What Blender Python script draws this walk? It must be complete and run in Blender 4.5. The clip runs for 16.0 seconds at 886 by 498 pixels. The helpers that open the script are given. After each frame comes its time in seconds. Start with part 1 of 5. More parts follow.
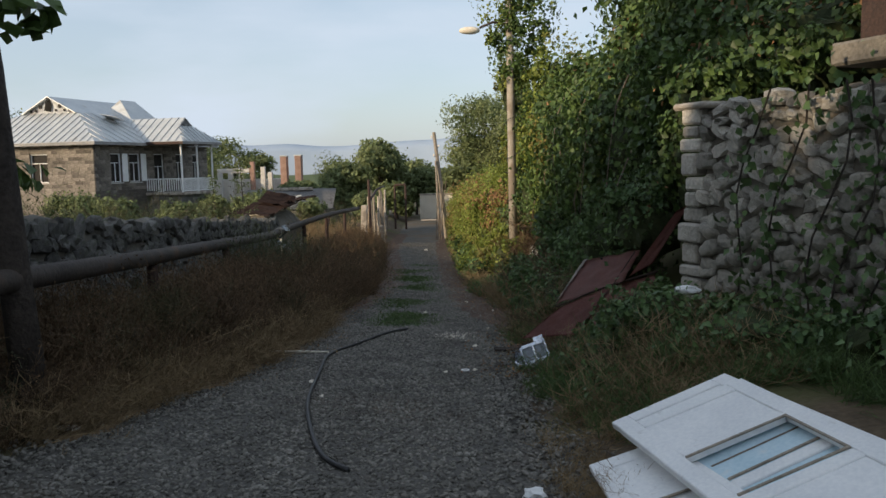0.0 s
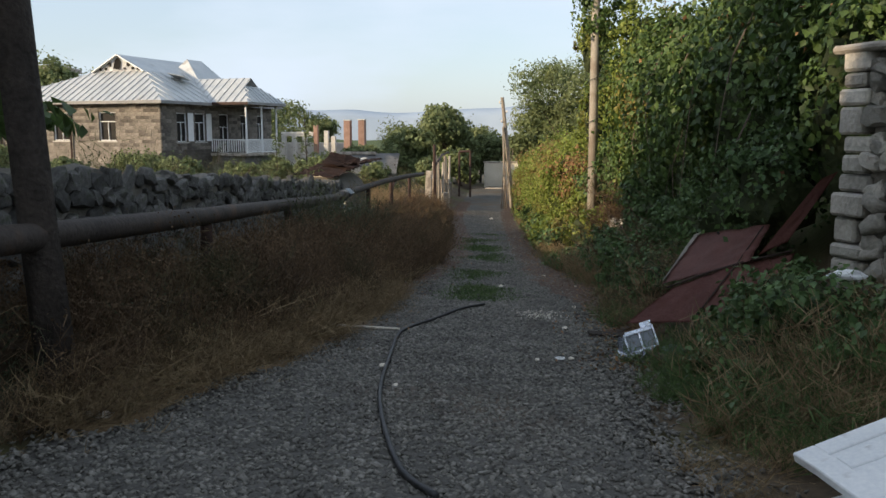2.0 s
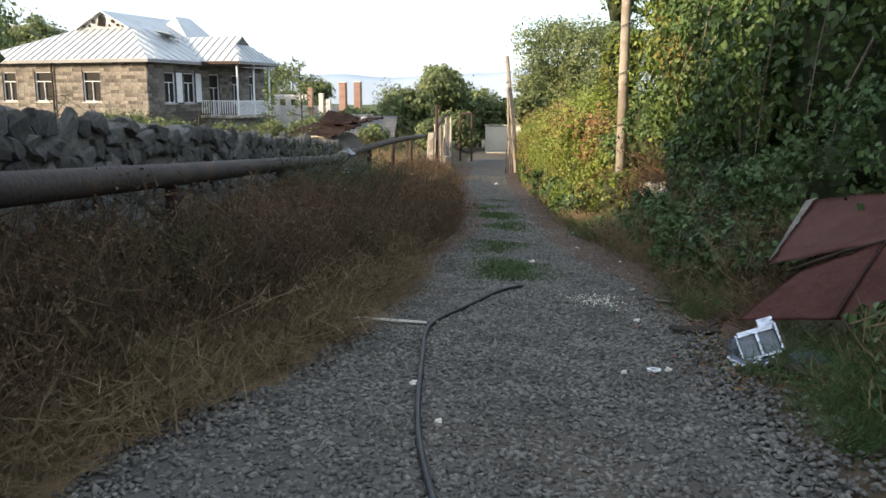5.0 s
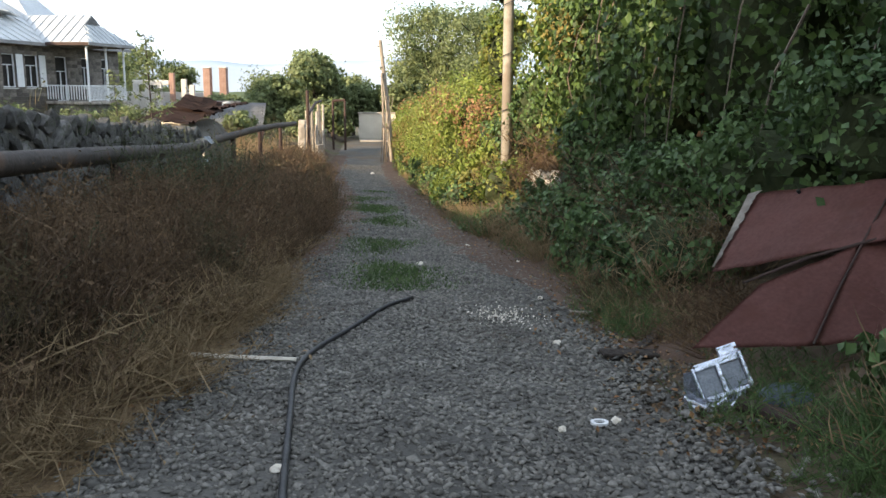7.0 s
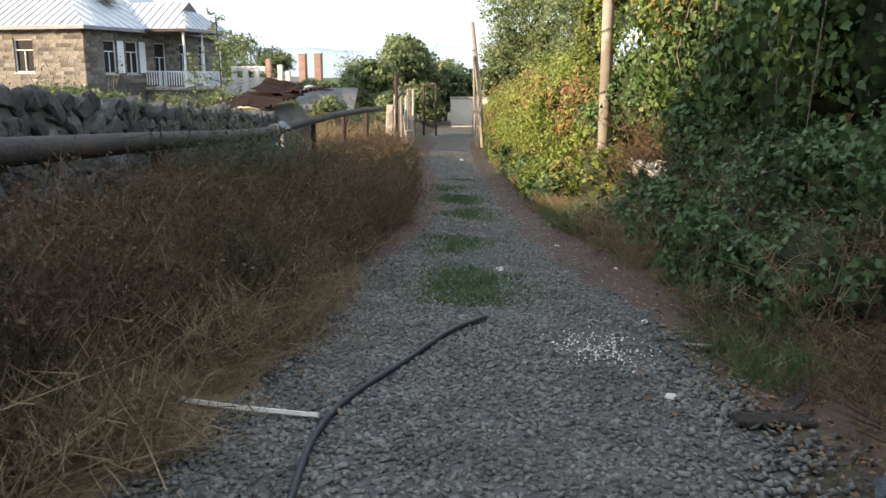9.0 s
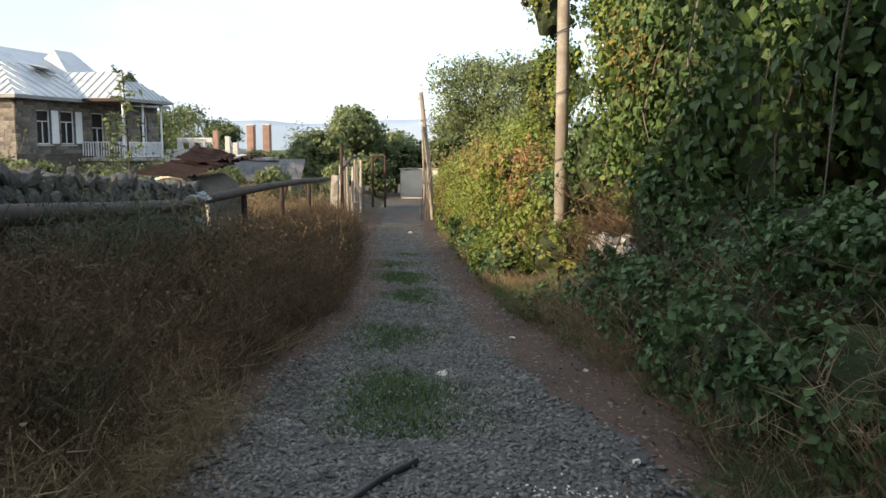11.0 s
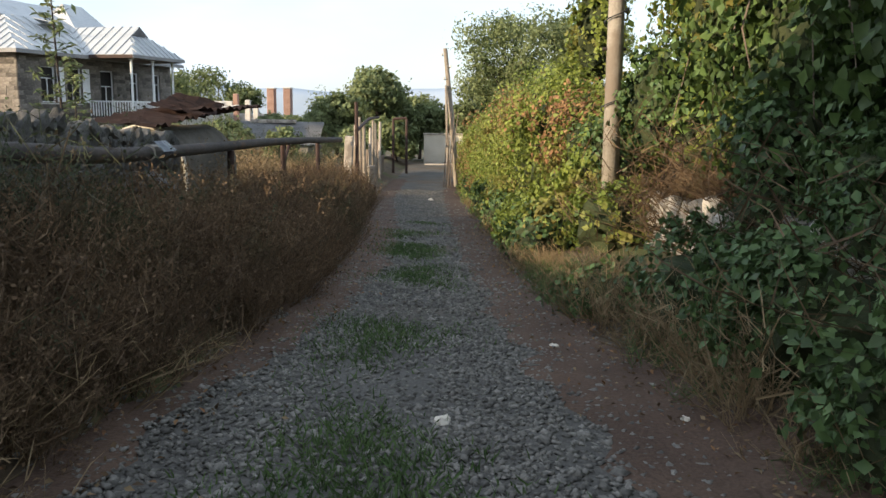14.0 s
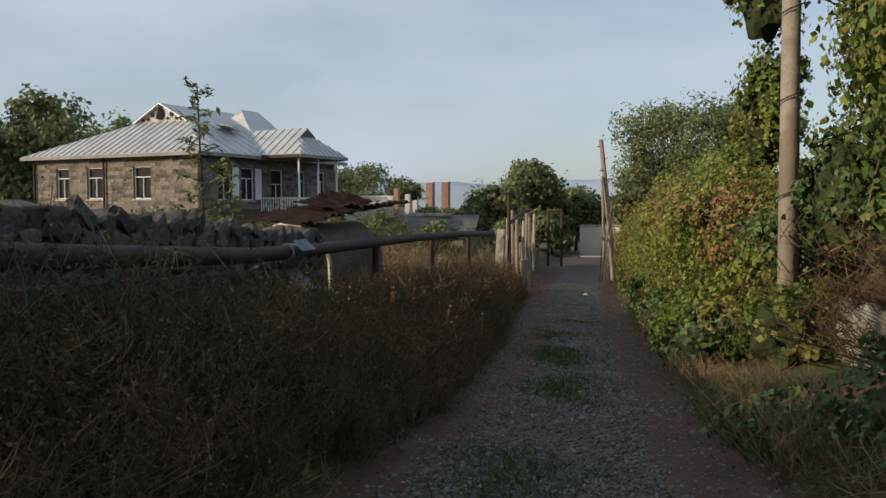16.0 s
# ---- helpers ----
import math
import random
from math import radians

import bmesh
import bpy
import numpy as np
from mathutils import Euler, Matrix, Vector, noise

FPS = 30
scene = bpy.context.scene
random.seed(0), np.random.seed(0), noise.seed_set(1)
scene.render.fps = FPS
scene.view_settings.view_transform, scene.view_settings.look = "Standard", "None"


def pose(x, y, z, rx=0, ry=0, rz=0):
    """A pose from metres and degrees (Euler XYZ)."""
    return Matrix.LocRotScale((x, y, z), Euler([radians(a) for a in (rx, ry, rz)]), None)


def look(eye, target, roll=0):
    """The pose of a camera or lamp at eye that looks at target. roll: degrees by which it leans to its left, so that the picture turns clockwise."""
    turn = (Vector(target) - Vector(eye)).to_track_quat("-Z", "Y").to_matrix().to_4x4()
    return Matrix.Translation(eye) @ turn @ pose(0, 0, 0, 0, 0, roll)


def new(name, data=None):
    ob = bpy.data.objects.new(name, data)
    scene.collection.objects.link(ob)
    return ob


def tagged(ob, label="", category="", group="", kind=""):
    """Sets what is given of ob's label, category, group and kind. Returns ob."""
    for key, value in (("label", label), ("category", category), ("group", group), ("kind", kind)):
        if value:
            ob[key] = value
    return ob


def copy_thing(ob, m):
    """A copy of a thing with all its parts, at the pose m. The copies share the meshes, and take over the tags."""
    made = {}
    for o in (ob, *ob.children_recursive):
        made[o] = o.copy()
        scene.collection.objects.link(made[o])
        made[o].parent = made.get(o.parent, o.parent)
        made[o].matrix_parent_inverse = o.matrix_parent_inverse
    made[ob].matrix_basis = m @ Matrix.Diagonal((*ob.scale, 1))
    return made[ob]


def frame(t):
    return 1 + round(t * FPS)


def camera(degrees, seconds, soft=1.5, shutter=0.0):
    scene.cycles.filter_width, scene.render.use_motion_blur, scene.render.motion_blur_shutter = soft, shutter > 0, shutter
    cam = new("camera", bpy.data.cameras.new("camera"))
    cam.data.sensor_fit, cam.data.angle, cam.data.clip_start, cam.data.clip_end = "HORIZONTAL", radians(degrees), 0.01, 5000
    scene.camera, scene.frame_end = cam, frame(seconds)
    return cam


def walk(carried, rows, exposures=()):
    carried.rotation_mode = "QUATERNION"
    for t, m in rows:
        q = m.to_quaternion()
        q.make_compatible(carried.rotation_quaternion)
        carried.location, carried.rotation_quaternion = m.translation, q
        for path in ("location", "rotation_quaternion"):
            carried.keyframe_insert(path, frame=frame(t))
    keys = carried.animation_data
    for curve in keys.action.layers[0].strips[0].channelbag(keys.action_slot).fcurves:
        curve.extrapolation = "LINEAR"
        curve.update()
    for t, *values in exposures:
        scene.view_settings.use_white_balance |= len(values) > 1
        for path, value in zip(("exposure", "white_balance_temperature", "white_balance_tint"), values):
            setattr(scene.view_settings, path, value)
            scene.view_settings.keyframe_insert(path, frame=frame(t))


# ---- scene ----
cam = camera(57.5, 16.0)

PATH = [
    (0, (0.637, -2.564, 1.48), (0.587, -0.576, 1.272), -1.2),
    (0.5, (0.553, -2.315, 1.437), (0.458, -0.332, 1.197), -0.4),
    (1, (0.481, -2.069, 1.419), (0.321, -0.092, 1.162), -0.0),
    (1.5, (0.418, -1.769, 1.384), (0.161, 0.194, 1.102), 0.0),
    (2, (0.313, -1.474, 1.339), (0.118, 0.496, 1.056), 0.1),
    (2.4, (0.22, -1.26, 1.322), (0.045, 0.712, 1.036), -0.1),
    (2.5, (0.198, -1.206, 1.319), (0.013, 0.764, 1.026), -0.1),
    (3, (0.129, -0.862, 1.273), (-0.124, 1.095, 0.952), 0.0),
    (3.5, (0.027, -0.581, 1.242), (-0.214, 1.379, 0.925), -0.1),
    (4, (-0.08, -0.308, 1.217), (-0.269, 1.654, 0.876), 0.0),
    (4.2, (-0.103, -0.2, 1.197), (-0.294, 1.759, 0.846), 0.2),
    (6.3, (-0.314, 1.201, 1.006), (-0.332, 3.162, 0.615), 0.6),
    (6.5, (-0.315, 1.325, 1.003), (-0.269, 3.282, 0.593), 0.7),
    (7, (-0.306, 1.621, 1.003), (-0.18, 3.578, 0.612), 0.6),
    (7.5, (-0.194, 1.937, 0.969), (-0.14, 3.894, 0.564), -0.3),
    (8, (-0.137, 2.219, 0.953), (-0.074, 4.18, 0.566), -0.3),
    (8.5, (-0.157, 2.549, 0.947), (-0.118, 4.511, 0.563), 0.2),
    (9, (-0.151, 2.857, 0.921), (-0.253, 4.808, 0.494), 0.2),
    (9.5, (-0.136, 3.133, 0.902), (-0.191, 5.09, 0.494), 0.6),
    (10, (-0.15, 3.426, 0.925), (-0.108, 5.394, 0.574), 0.4),
    (10.2, (-0.132, 3.532, 0.921), (-0.116, 5.507, 0.604), 0.1),
    (12.3, (0.037, 5.97, 0.542), (0.064, 7.956, 0.308), 0.8),
    (12.5, (0.032, 6.092, 0.52), (0.088, 8.076, 0.268), 0.5),
    (13, (0.018, 6.366, 0.51), (0.072, 8.344, 0.221), 0.7),
    (13.5, (0.053, 6.643, 0.457), (0.002, 8.616, 0.132), 1.0),
    (14, (0.081, 6.884, 0.451), (0.03, 8.857, 0.123), 0.8),
    (14.5, (0.099, 7.112, 0.459), (0.071, 9.087, 0.144), 1.2),
    (15, (0.212, 7.306, 0.469), (0.066, 9.284, 0.204), 1.3),
    (15.5, (0.196, 7.496, 0.49), (-0.123, 9.464, 0.322), 0.7),
    (16, (0.163, 7.681, 0.501), (-0.276, 9.629, 0.393), 0.0),
]
EXPOSURES = [(0, 0.15), (1.5, 0.35), (3.5, 0.55), (6.4, 1.5), (7.2, 1.3), (9, 1.35), (10.2, 1.25),
             (12.3, 0.5), (13.5, 0.8), (14.5, 0.85), (15.2, 0.5), (16, -0.15)]
walk(cam, [(t, look(*p)) for t, *p in PATH], EXPOSURES)

# ---- rest ----
rng = np.random.default_rng(7)

# ---- light ----
SUN_DIR = Vector((-0.80, -0.60, 0.0)).normalized()
SUN_EL = 16.0
world = bpy.data.worlds.new("sky")
scene.world = world
world.use_nodes = True
wn = world.node_tree
sky = wn.nodes.new("ShaderNodeTexSky")
sky.sky_type = "NISHITA"
sky.sun_disc = False
sky.sun_elevation = radians(SUN_EL)
sky.sun_rotation = math.atan2(SUN_DIR.x, SUN_DIR.y)
sky.air_density, sky.dust_density, sky.ozone_density = 1.0, 1.5, 1.5
wn.nodes["Background"].inputs["Strength"].default_value = 0.15
# thin bright haze and soft cloud over the blue
stc = wn.nodes.new("ShaderNodeTexCoord")
smap = wn.nodes.new("ShaderNodeMapping")
smap.inputs["Scale"].default_value = (1.2, 1.2, 4.5)
wn.links.new(stc.outputs["Generated"], smap.inputs["Vector"])
cloud = wn.nodes.new("ShaderNodeTexNoise")
cloud.inputs["Scale"].default_value, cloud.inputs["Detail"].default_value = 2.2, 7
wn.links.new(smap.outputs[0], cloud.inputs["Vector"])
crange = wn.nodes.new("ShaderNodeMapRange")
crange.inputs[1].default_value, crange.inputs[2].default_value = 0.42, 0.68
crange.inputs[3].default_value, crange.inputs[4].default_value = 0.52, 0.95
wn.links.new(cloud.outputs[0], crange.inputs[0])
haze = wn.nodes.new("ShaderNodeMix")
haze.data_type = "RGBA"
haze.inputs[7].default_value = (4.0, 4.55, 5.3, 1)
wn.links.new(crange.outputs[0], haze.inputs[0])
wn.links.new(sky.outputs[0], haze.inputs[6])
wn.links.new(haze.outputs[2], wn.nodes["Background"].inputs[0])
sun = new("sun", bpy.data.lights.new("sun", "SUN"))
sun.data.energy, sun.data.angle, sun.data.color = 4.3, radians(0.6), (1.0, 0.80, 0.56)
down = math.tan(radians(SUN_EL))
sun.matrix_world = look((SUN_DIR.x * 40, SUN_DIR.y * 40, 40 * down), (0, 0, 0))


# ---- materials ----
def mat(name, a, b, scale=4.0, rough=0.85, bump=0.3, fine=40.0, metal=0.0, vary=0.0, island=False, through_light=0.0, c=None, cscale=1.0, camt=0.5):
    """Two-scale noise between colours a and b, stains of colour c, relief, and a shade that differs from piece to piece."""
    m = bpy.data.materials.new(name)
    m.use_nodes = True
    nt = m.node_tree
    N, L = nt.nodes, nt.links
    bsdf = N["Principled BSDF"]
    bsdf.inputs["Roughness"].default_value = rough
    bsdf.inputs["Metallic"].default_value = metal
    bsdf.inputs["Specular IOR Level"].default_value = 0.3
    tc = N.new("ShaderNodeTexCoord")
    big = N.new("ShaderNodeTexNoise")
    big.inputs["Scale"].default_value, big.inputs["Detail"].default_value = scale, 6
    L.new(tc.outputs["Object"], big.inputs["Vector"])
    small = N.new("ShaderNodeTexNoise")
    small.inputs["Scale"].default_value, small.inputs["Detail"].default_value = fine, 4
    L.new(tc.outputs["Object"], small.inputs["Vector"])
    add = N.new("ShaderNodeMath")
    add.operation = "ADD"
    L.new(big.outputs[0], add.inputs[0])
    L.new(small.outputs[0], add.inputs[1])
    rr = N.new("ShaderNodeMapRange")
    rr.inputs[1].default_value, rr.inputs[2].default_value = 0.75, 1.25
    L.new(add.outputs[0], rr.inputs[0])
    mix = N.new("ShaderNodeMix")
    mix.data_type = "RGBA"
    mix.inputs[6].default_value, mix.inputs[7].default_value = (*a, 1), (*b, 1)
    L.new(rr.outputs[0], mix.inputs[0])
    col = mix.outputs[2]
    if c:
        st = N.new("ShaderNodeTexNoise")
        st.inputs["Scale"].default_value, st.inputs["Detail"].default_value = cscale, 8
        L.new(tc.outputs["Object"], st.inputs["Vector"])
        sr = N.new("ShaderNodeMapRange")
        sr.inputs[1].default_value, sr.inputs[2].default_value = camt, camt + 0.12
        L.new(st.outputs[0], sr.inputs[0])
        m2 = N.new("ShaderNodeMix")
        m2.data_type = "RGBA"
        m2.inputs[7].default_value = (*c, 1)
        L.new(sr.outputs[0], m2.inputs[0])
        L.new(col, m2.inputs[6])
        col = m2.outputs[2]
    if vary:
        if island:
            src = N.new("ShaderNodeNewGeometry").outputs["Random Per Island"]
        else:
            src = N.new("ShaderNodeObjectInfo").outputs["Random"]
        vr = N.new("ShaderNodeMapRange")
        vr.inputs[3].default_value, vr.inputs[4].default_value = 1 - vary, 1 + vary
        L.new(src, vr.inputs[0])
        hs = N.new("ShaderNodeHueSaturation")
        L.new(vr.outputs[0], hs.inputs["Value"])
        L.new(col, hs.inputs["Color"])
        col = hs.outputs[0]
    L.new(col, bsdf.inputs["Base Color"])
    if bump:
        bp = N.new("ShaderNodeBump")
        bp.inputs["Strength"].default_value, bp.inputs["Distance"].default_value = bump, 0.02
        L.new(add.outputs[0], bp.inputs["Height"])
        L.new(bp.outputs[0], bsdf.inputs["Normal"])
    if through_light:
        tl = N.new("ShaderNodeBsdfTranslucent")
        L.new(col, tl.inputs[0])
        ms = N.new("ShaderNodeMixShader")
        ms.inputs[0].default_value = through_light
        L.new(bsdf.outputs[0], ms.inputs[1])
        L.new(tl.outputs[0], ms.inputs[2])
        L.new(ms.outputs[0], N["Material Output"].inputs[0])
    return m


M_EARTH = mat("earth", (0.065, 0.048, 0.032), (0.13, 0.095, 0.06), 0.8, 0.95, 0.6, 22, c=(0.09, 0.10, 0.035), cscale=0.35, camt=0.5)
M_ROAD = mat("road_bed", (0.07, 0.066, 0.059), (0.125, 0.118, 0.106), 1.2, 0.95, 0.8, 45, c=(0.11, 0.085, 0.062), cscale=0.5, camt=0.52)
M_DIRT = mat("red_dirt", (0.072, 0.045, 0.032), (0.128, 0.082, 0.057), 2.0, 0.95, 0.7, 50)
M_STRAWBED = mat("straw_litter", (0.12, 0.08, 0.043), (0.22, 0.15, 0.08), 4.0, 0.95, 0.8, 60)
M_GRAVEL = mat("crushed_stone", (0.112, 0.105, 0.093), (0.212, 0.20, 0.176), 3, 0.9, 0.2, 60, vary=0.4, island=True)
M_ROCK = mat("limestone", (0.30, 0.28, 0.24), (0.50, 0.46, 0.40), 3, 0.9, 0.7, 30, vary=0.35, c=(0.12, 0.11, 0.09), cscale=2.2, camt=0.58)
M_MORTAR = mat("mortar", (0.12, 0.108, 0.09), (0.21, 0.19, 0.16), 4, 0.95, 0.7, 30)
M_DARKROCK = mat("mossy_stone", (0.07, 0.067, 0.063), (0.17, 0.163, 0.15), 3, 0.9, 0.7, 30, vary=0.4, c=(0.07, 0.075, 0.05), cscale=2.0, camt=0.52)
M_PIPE = mat("weathered_pipe", (0.035, 0.028, 0.024), (0.07, 0.055, 0.046), 3, 0.8, 0.35, 30, c=(0.09, 0.055, 0.036), cscale=3, camt=0.58)
M_RUST = mat("rusted_sheet", (0.032, 0.021, 0.018), (0.07, 0.04, 0.031), 3, 0.75, 0.3, 45, c=(0.06, 0.035, 0.03), cscale=2.5, camt=0.55)
M_REDMETAL = mat("red_oxide_paint", (0.145, 0.056, 0.046), (0.215, 0.09, 0.074), 2.5, 0.6, 0.12, 45, c=(0.16, 0.06, 0.045), cscale=4, camt=0.58)
M_WHITEPAINT = mat("white_paint", (0.68, 0.69, 0.70), (0.80, 0.80, 0.79), 3, 0.55, 0.1, 50, c=(0.45, 0.44, 0.42), cscale=7, camt=0.66)
M_BLUEPAINT = mat("pale_blue_paint", (0.42, 0.58, 0.66), (0.55, 0.68, 0.74), 3, 0.6, 0.1, 50, c=(0.7, 0.7, 0.68), cscale=6, camt=0.62)
M_WOOD = mat("grey_wood", (0.11, 0.085, 0.065), (0.24, 0.19, 0.145), 5, 0.85, 0.4, 60)
M_OLDWOOD = mat("old_post_wood", (0.18, 0.155, 0.125), (0.34, 0.29, 0.23), 6, 0.85, 0.4, 50)
M_POLE = mat("pole_concrete", (0.27, 0.24, 0.20), (0.38, 0.34, 0.285), 2, 0.85, 0.3, 30, c=(0.24, 0.20, 0.16), cscale=3)
M_BARK = mat("bark", (0.028, 0.023, 0.019), (0.065, 0.052, 0.043), 6, 0.95, 0.9, 30)
M_RUBBER = mat("black_hose", (0.02, 0.02, 0.022), (0.05, 0.05, 0.052), 5, 0.55, 0.1, 60)
M_ROOF = mat("galvanised_roof", (0.42, 0.44, 0.45), (0.58, 0.59, 0.58), 0.7, 0.45, 0.1, 12, metal=0.25, c=(0.35, 0.33, 0.30), cscale=1.0, camt=0.62)
M_BRICK = mat("tuff_block", (0.12, 0.106, 0.092), (0.235, 0.208, 0.178), 2, 0.9, 0.5, 20, vary=0.45, c=(0.34, 0.31, 0.27), cscale=0.9, camt=0.6)
M_PLASTER = mat("grey_plaster", (0.45, 0.43, 0.40), (0.60, 0.58, 0.54), 1.5, 0.9, 0.3, 20)
# Near black stands for the unlit depth behind windows and in holes.
M_DARK = mat("unlit_depth", (0.02, 0.018, 0.016), (0.04, 0.036, 0.032), 2, 0.9, 0, 20)
M_CONCRETE = mat("pale_concrete", (0.34, 0.30, 0.25), (0.48, 0.43, 0.37), 2, 0.9, 0.4, 25, c=(0.22, 0.19, 0.16), cscale=2.5)
M_LIMEWASH = mat("limewashed_wall", (0.62, 0.56, 0.46), (0.76, 0.70, 0.60), 1.5, 0.9, 0.3, 20)
M_REDBRICK = mat("red_brick", (0.25, 0.15, 0.115), (0.36, 0.24, 0.19), 2, 0.9, 0.4, 18, vary=0.2)
M_SLATE = mat("grey_roof_sheet", (0.20, 0.20, 0.20), (0.32, 0.31, 0.30), 1, 0.85, 0.4, 10)
M_CHROME = mat("scuffed_silver_plastic", (0.55, 0.58, 0.64), (0.80, 0.82, 0.88), 12, 0.22, 0.5, 30, metal=0.85)
M_LENS = mat("grey_lamp_lens", (0.20, 0.22, 0.25), (0.30, 0.33, 0.36), 20, 0.2, 0.2, 90)
M_TARP = mat("dark_blue_plastic", (0.05, 0.065, 0.085), (0.09, 0.11, 0.14), 4, 0.5, 0.2, 40)
# The pale blue of distant haze is put into the hill's own colour.
M_HILL = mat("haze_blue_hill", (0.30, 0.37, 0.46), (0.34, 0.41, 0.50), 0.004, 1.0, 0, 0.02)
M_FARFOREST = mat("far_woods", (0.07, 0.10, 0.06), (0.11, 0.14, 0.08), 0.05, 1.0, 0, 0.3)

LEAF = {
    "ivy": mat("ivy_leaf", (0.05, 0.088, 0.024), (0.105, 0.16, 0.045), 1.3, 0.5, 0, 12, vary=0.45, island=True, through_light=0.25),
    "lime": mat("sunny_leaf", (0.135, 0.185, 0.035), (0.26, 0.30, 0.065), 0.9, 0.55, 0, 8, vary=0.35, island=True, through_light=0.36, c=(0.24, 0.19, 0.06), cscale=0.6, camt=0.55),
    "bramble": mat("bramble_leaf", (0.048, 0.092, 0.032), (0.11, 0.17, 0.058), 1.5, 0.5, 0, 12, vary=0.4, island=True, through_light=0.2),
    "tree": mat("tree_leaf", (0.11, 0.145, 0.06), (0.23, 0.265, 0.12), 0.6, 0.6, 0, 5, vary=0.35, island=True, through_light=0.38),
    "dry": mat("dry_weed", (0.074, 0.048, 0.029), (0.19, 0.126, 0.072), 0.9, 0.9, 0, 10, vary=0.4, island=True, through_light=0.15, c=(0.075, 0.075, 0.035), cscale=0.7, camt=0.56),
    "straw": mat("straw", (0.17, 0.12, 0.065), (0.30, 0.22, 0.125), 2, 0.85, 0, 10, vary=0.3, island=True, through_light=0.15),
    "grass": mat("grass_blade", (0.055, 0.10, 0.03), (0.10, 0.15, 0.05), 2, 0.7, 0, 10, vary=0.35, island=True, through_light=0.2),
    "sage": mat("dull_weed", (0.04, 0.052, 0.026), (0.085, 0.095, 0.05), 1.2, 0.85, 0, 10, vary=0.4, island=True, through_light=0.15, c=(0.085, 0.062, 0.036), cscale=0.9, camt=0.52),
    "rusty": mat("withered_leaf", (0.20, 0.10, 0.05), (0.32, 0.19, 0.09), 2, 0.85, 0, 10, vary=0.35, island=True, through_light=0.2),
    "yellow": mat("yellow_leaf", (0.34, 0.32, 0.04), (0.46, 0.42, 0.08), 2, 0.6, 0, 10, vary=0.25, island=True, through_light=0.3),
}
# Near-black green stands for the shade deep within the foliage.
M_CORE = mat("inner_foliage_shade", (0.025, 0.035, 0.014), (0.05, 0.06, 0.025), 2.5, 1.0, 0.8, 20)
# Dark brown stands for the shade between the weed stalks.
M_DRYCORE = mat("weed_inner_shade", (0.03, 0.021, 0.012), (0.065, 0.043, 0.024), 3, 1.0, 0.9, 25)


# ---- mesh helpers ----
def np_mesh(name, V, F):
    """A mesh from arrays of places and triangles."""
    me = bpy.data.meshes.new(name)
    V, F = np.asarray(V, float), np.asarray(F, int)
    me.vertices.add(len(V))
    me.vertices.foreach_set("co", V.ravel())
    me.loops.add(F.size)
    me.loops.foreach_set("vertex_index", F.ravel())
    me.polygons.add(len(F))
    me.polygons.foreach_set("loop_start", np.arange(len(F)) * F.shape[1])
    me.update(calc_edges=True)
    return me


def np_thing(name, V, F, material, parent=None, label="", category="", kind="", group=""):
    me = np_mesh(name, V, F)
    me.materials.append(material)
    ob = new(name, me)
    if parent:
        ob.parent = parent
    return tagged(ob, label, category, group, kind)


def empty(name, m, label="", category="", group="", kind=""):
    ob = new(name)
    ob.matrix_world = m
    return tagged(ob, label, category, group, kind)


def part(name, bm, material, parent=None, label="", smooth=False):
    me = bpy.data.meshes.new(name)
    bm.to_mesh(me)
    bm.free()
    me.materials.append(material)
    if smooth:
        me.polygons.foreach_set("use_smooth", [True] * len(me.polygons))
    ob = new(name, me)
    if parent:
        ob.parent = parent
    return tagged(ob, label)


def put_box(bm, lo, hi, bevel=0.0, m=None):
    c = [(a + b) / 2 for a, b in zip(lo, hi)]
    d = [b - a for a, b in zip(lo, hi)]
    r = bmesh.ops.create_cube(bm, size=1, matrix=(m or Matrix()) @ Matrix.Translation(c) @ Matrix.Diagonal((*d, 1)))
    if bevel:
        ed = {e for v in r["verts"] for e in v.link_edges}
        bmesh.ops.bevel(bm, geom=list(ed), offset=bevel, segments=1, affect="EDGES")
    return bm


def box(lo, hi, bevel=0.0, m=None):
    return put_box(bmesh.new(), lo, hi, bevel, m)


def tube(points, radii, sides=10, wobble=0.0):
    """A closed tube along points, with a radius at each."""
    P = [Vector(p) for p in points]
    bm = bmesh.new()
    rings = []
    for i, p in enumerate(P):
        d = (P[min(i + 1, len(P) - 1)] - P[max(i - 1, 0)]).normalized()
        a = d.orthogonal().normalized() if i == 0 else (a - d * a.dot(d)).normalized()
        b = d.cross(a)
        ring = []
        for k in range(sides):
            w = 2 * math.pi * k / sides
            r = radii[i] * (1 + wobble * noise.noise(p * 3 + Vector((math.cos(w), math.sin(w), 0)) * 1.3))
            ring.append(bm.verts.new(p + (a * math.cos(w) + b * math.sin(w)) * r))
        rings.append(ring)
    for r0, r1 in zip(rings, rings[1:]):
        for k in range(sides):
            bm.faces.new((r0[k], r0[(k + 1) % sides], r1[(k + 1) % sides], r1[k]))
    bm.faces.new(rings[0][::-1])
    bm.faces.new(rings[-1])
    return bm


def unit(a):
    return a / np.maximum(np.linalg.norm(a, axis=1, keepdims=True), 1e-9)


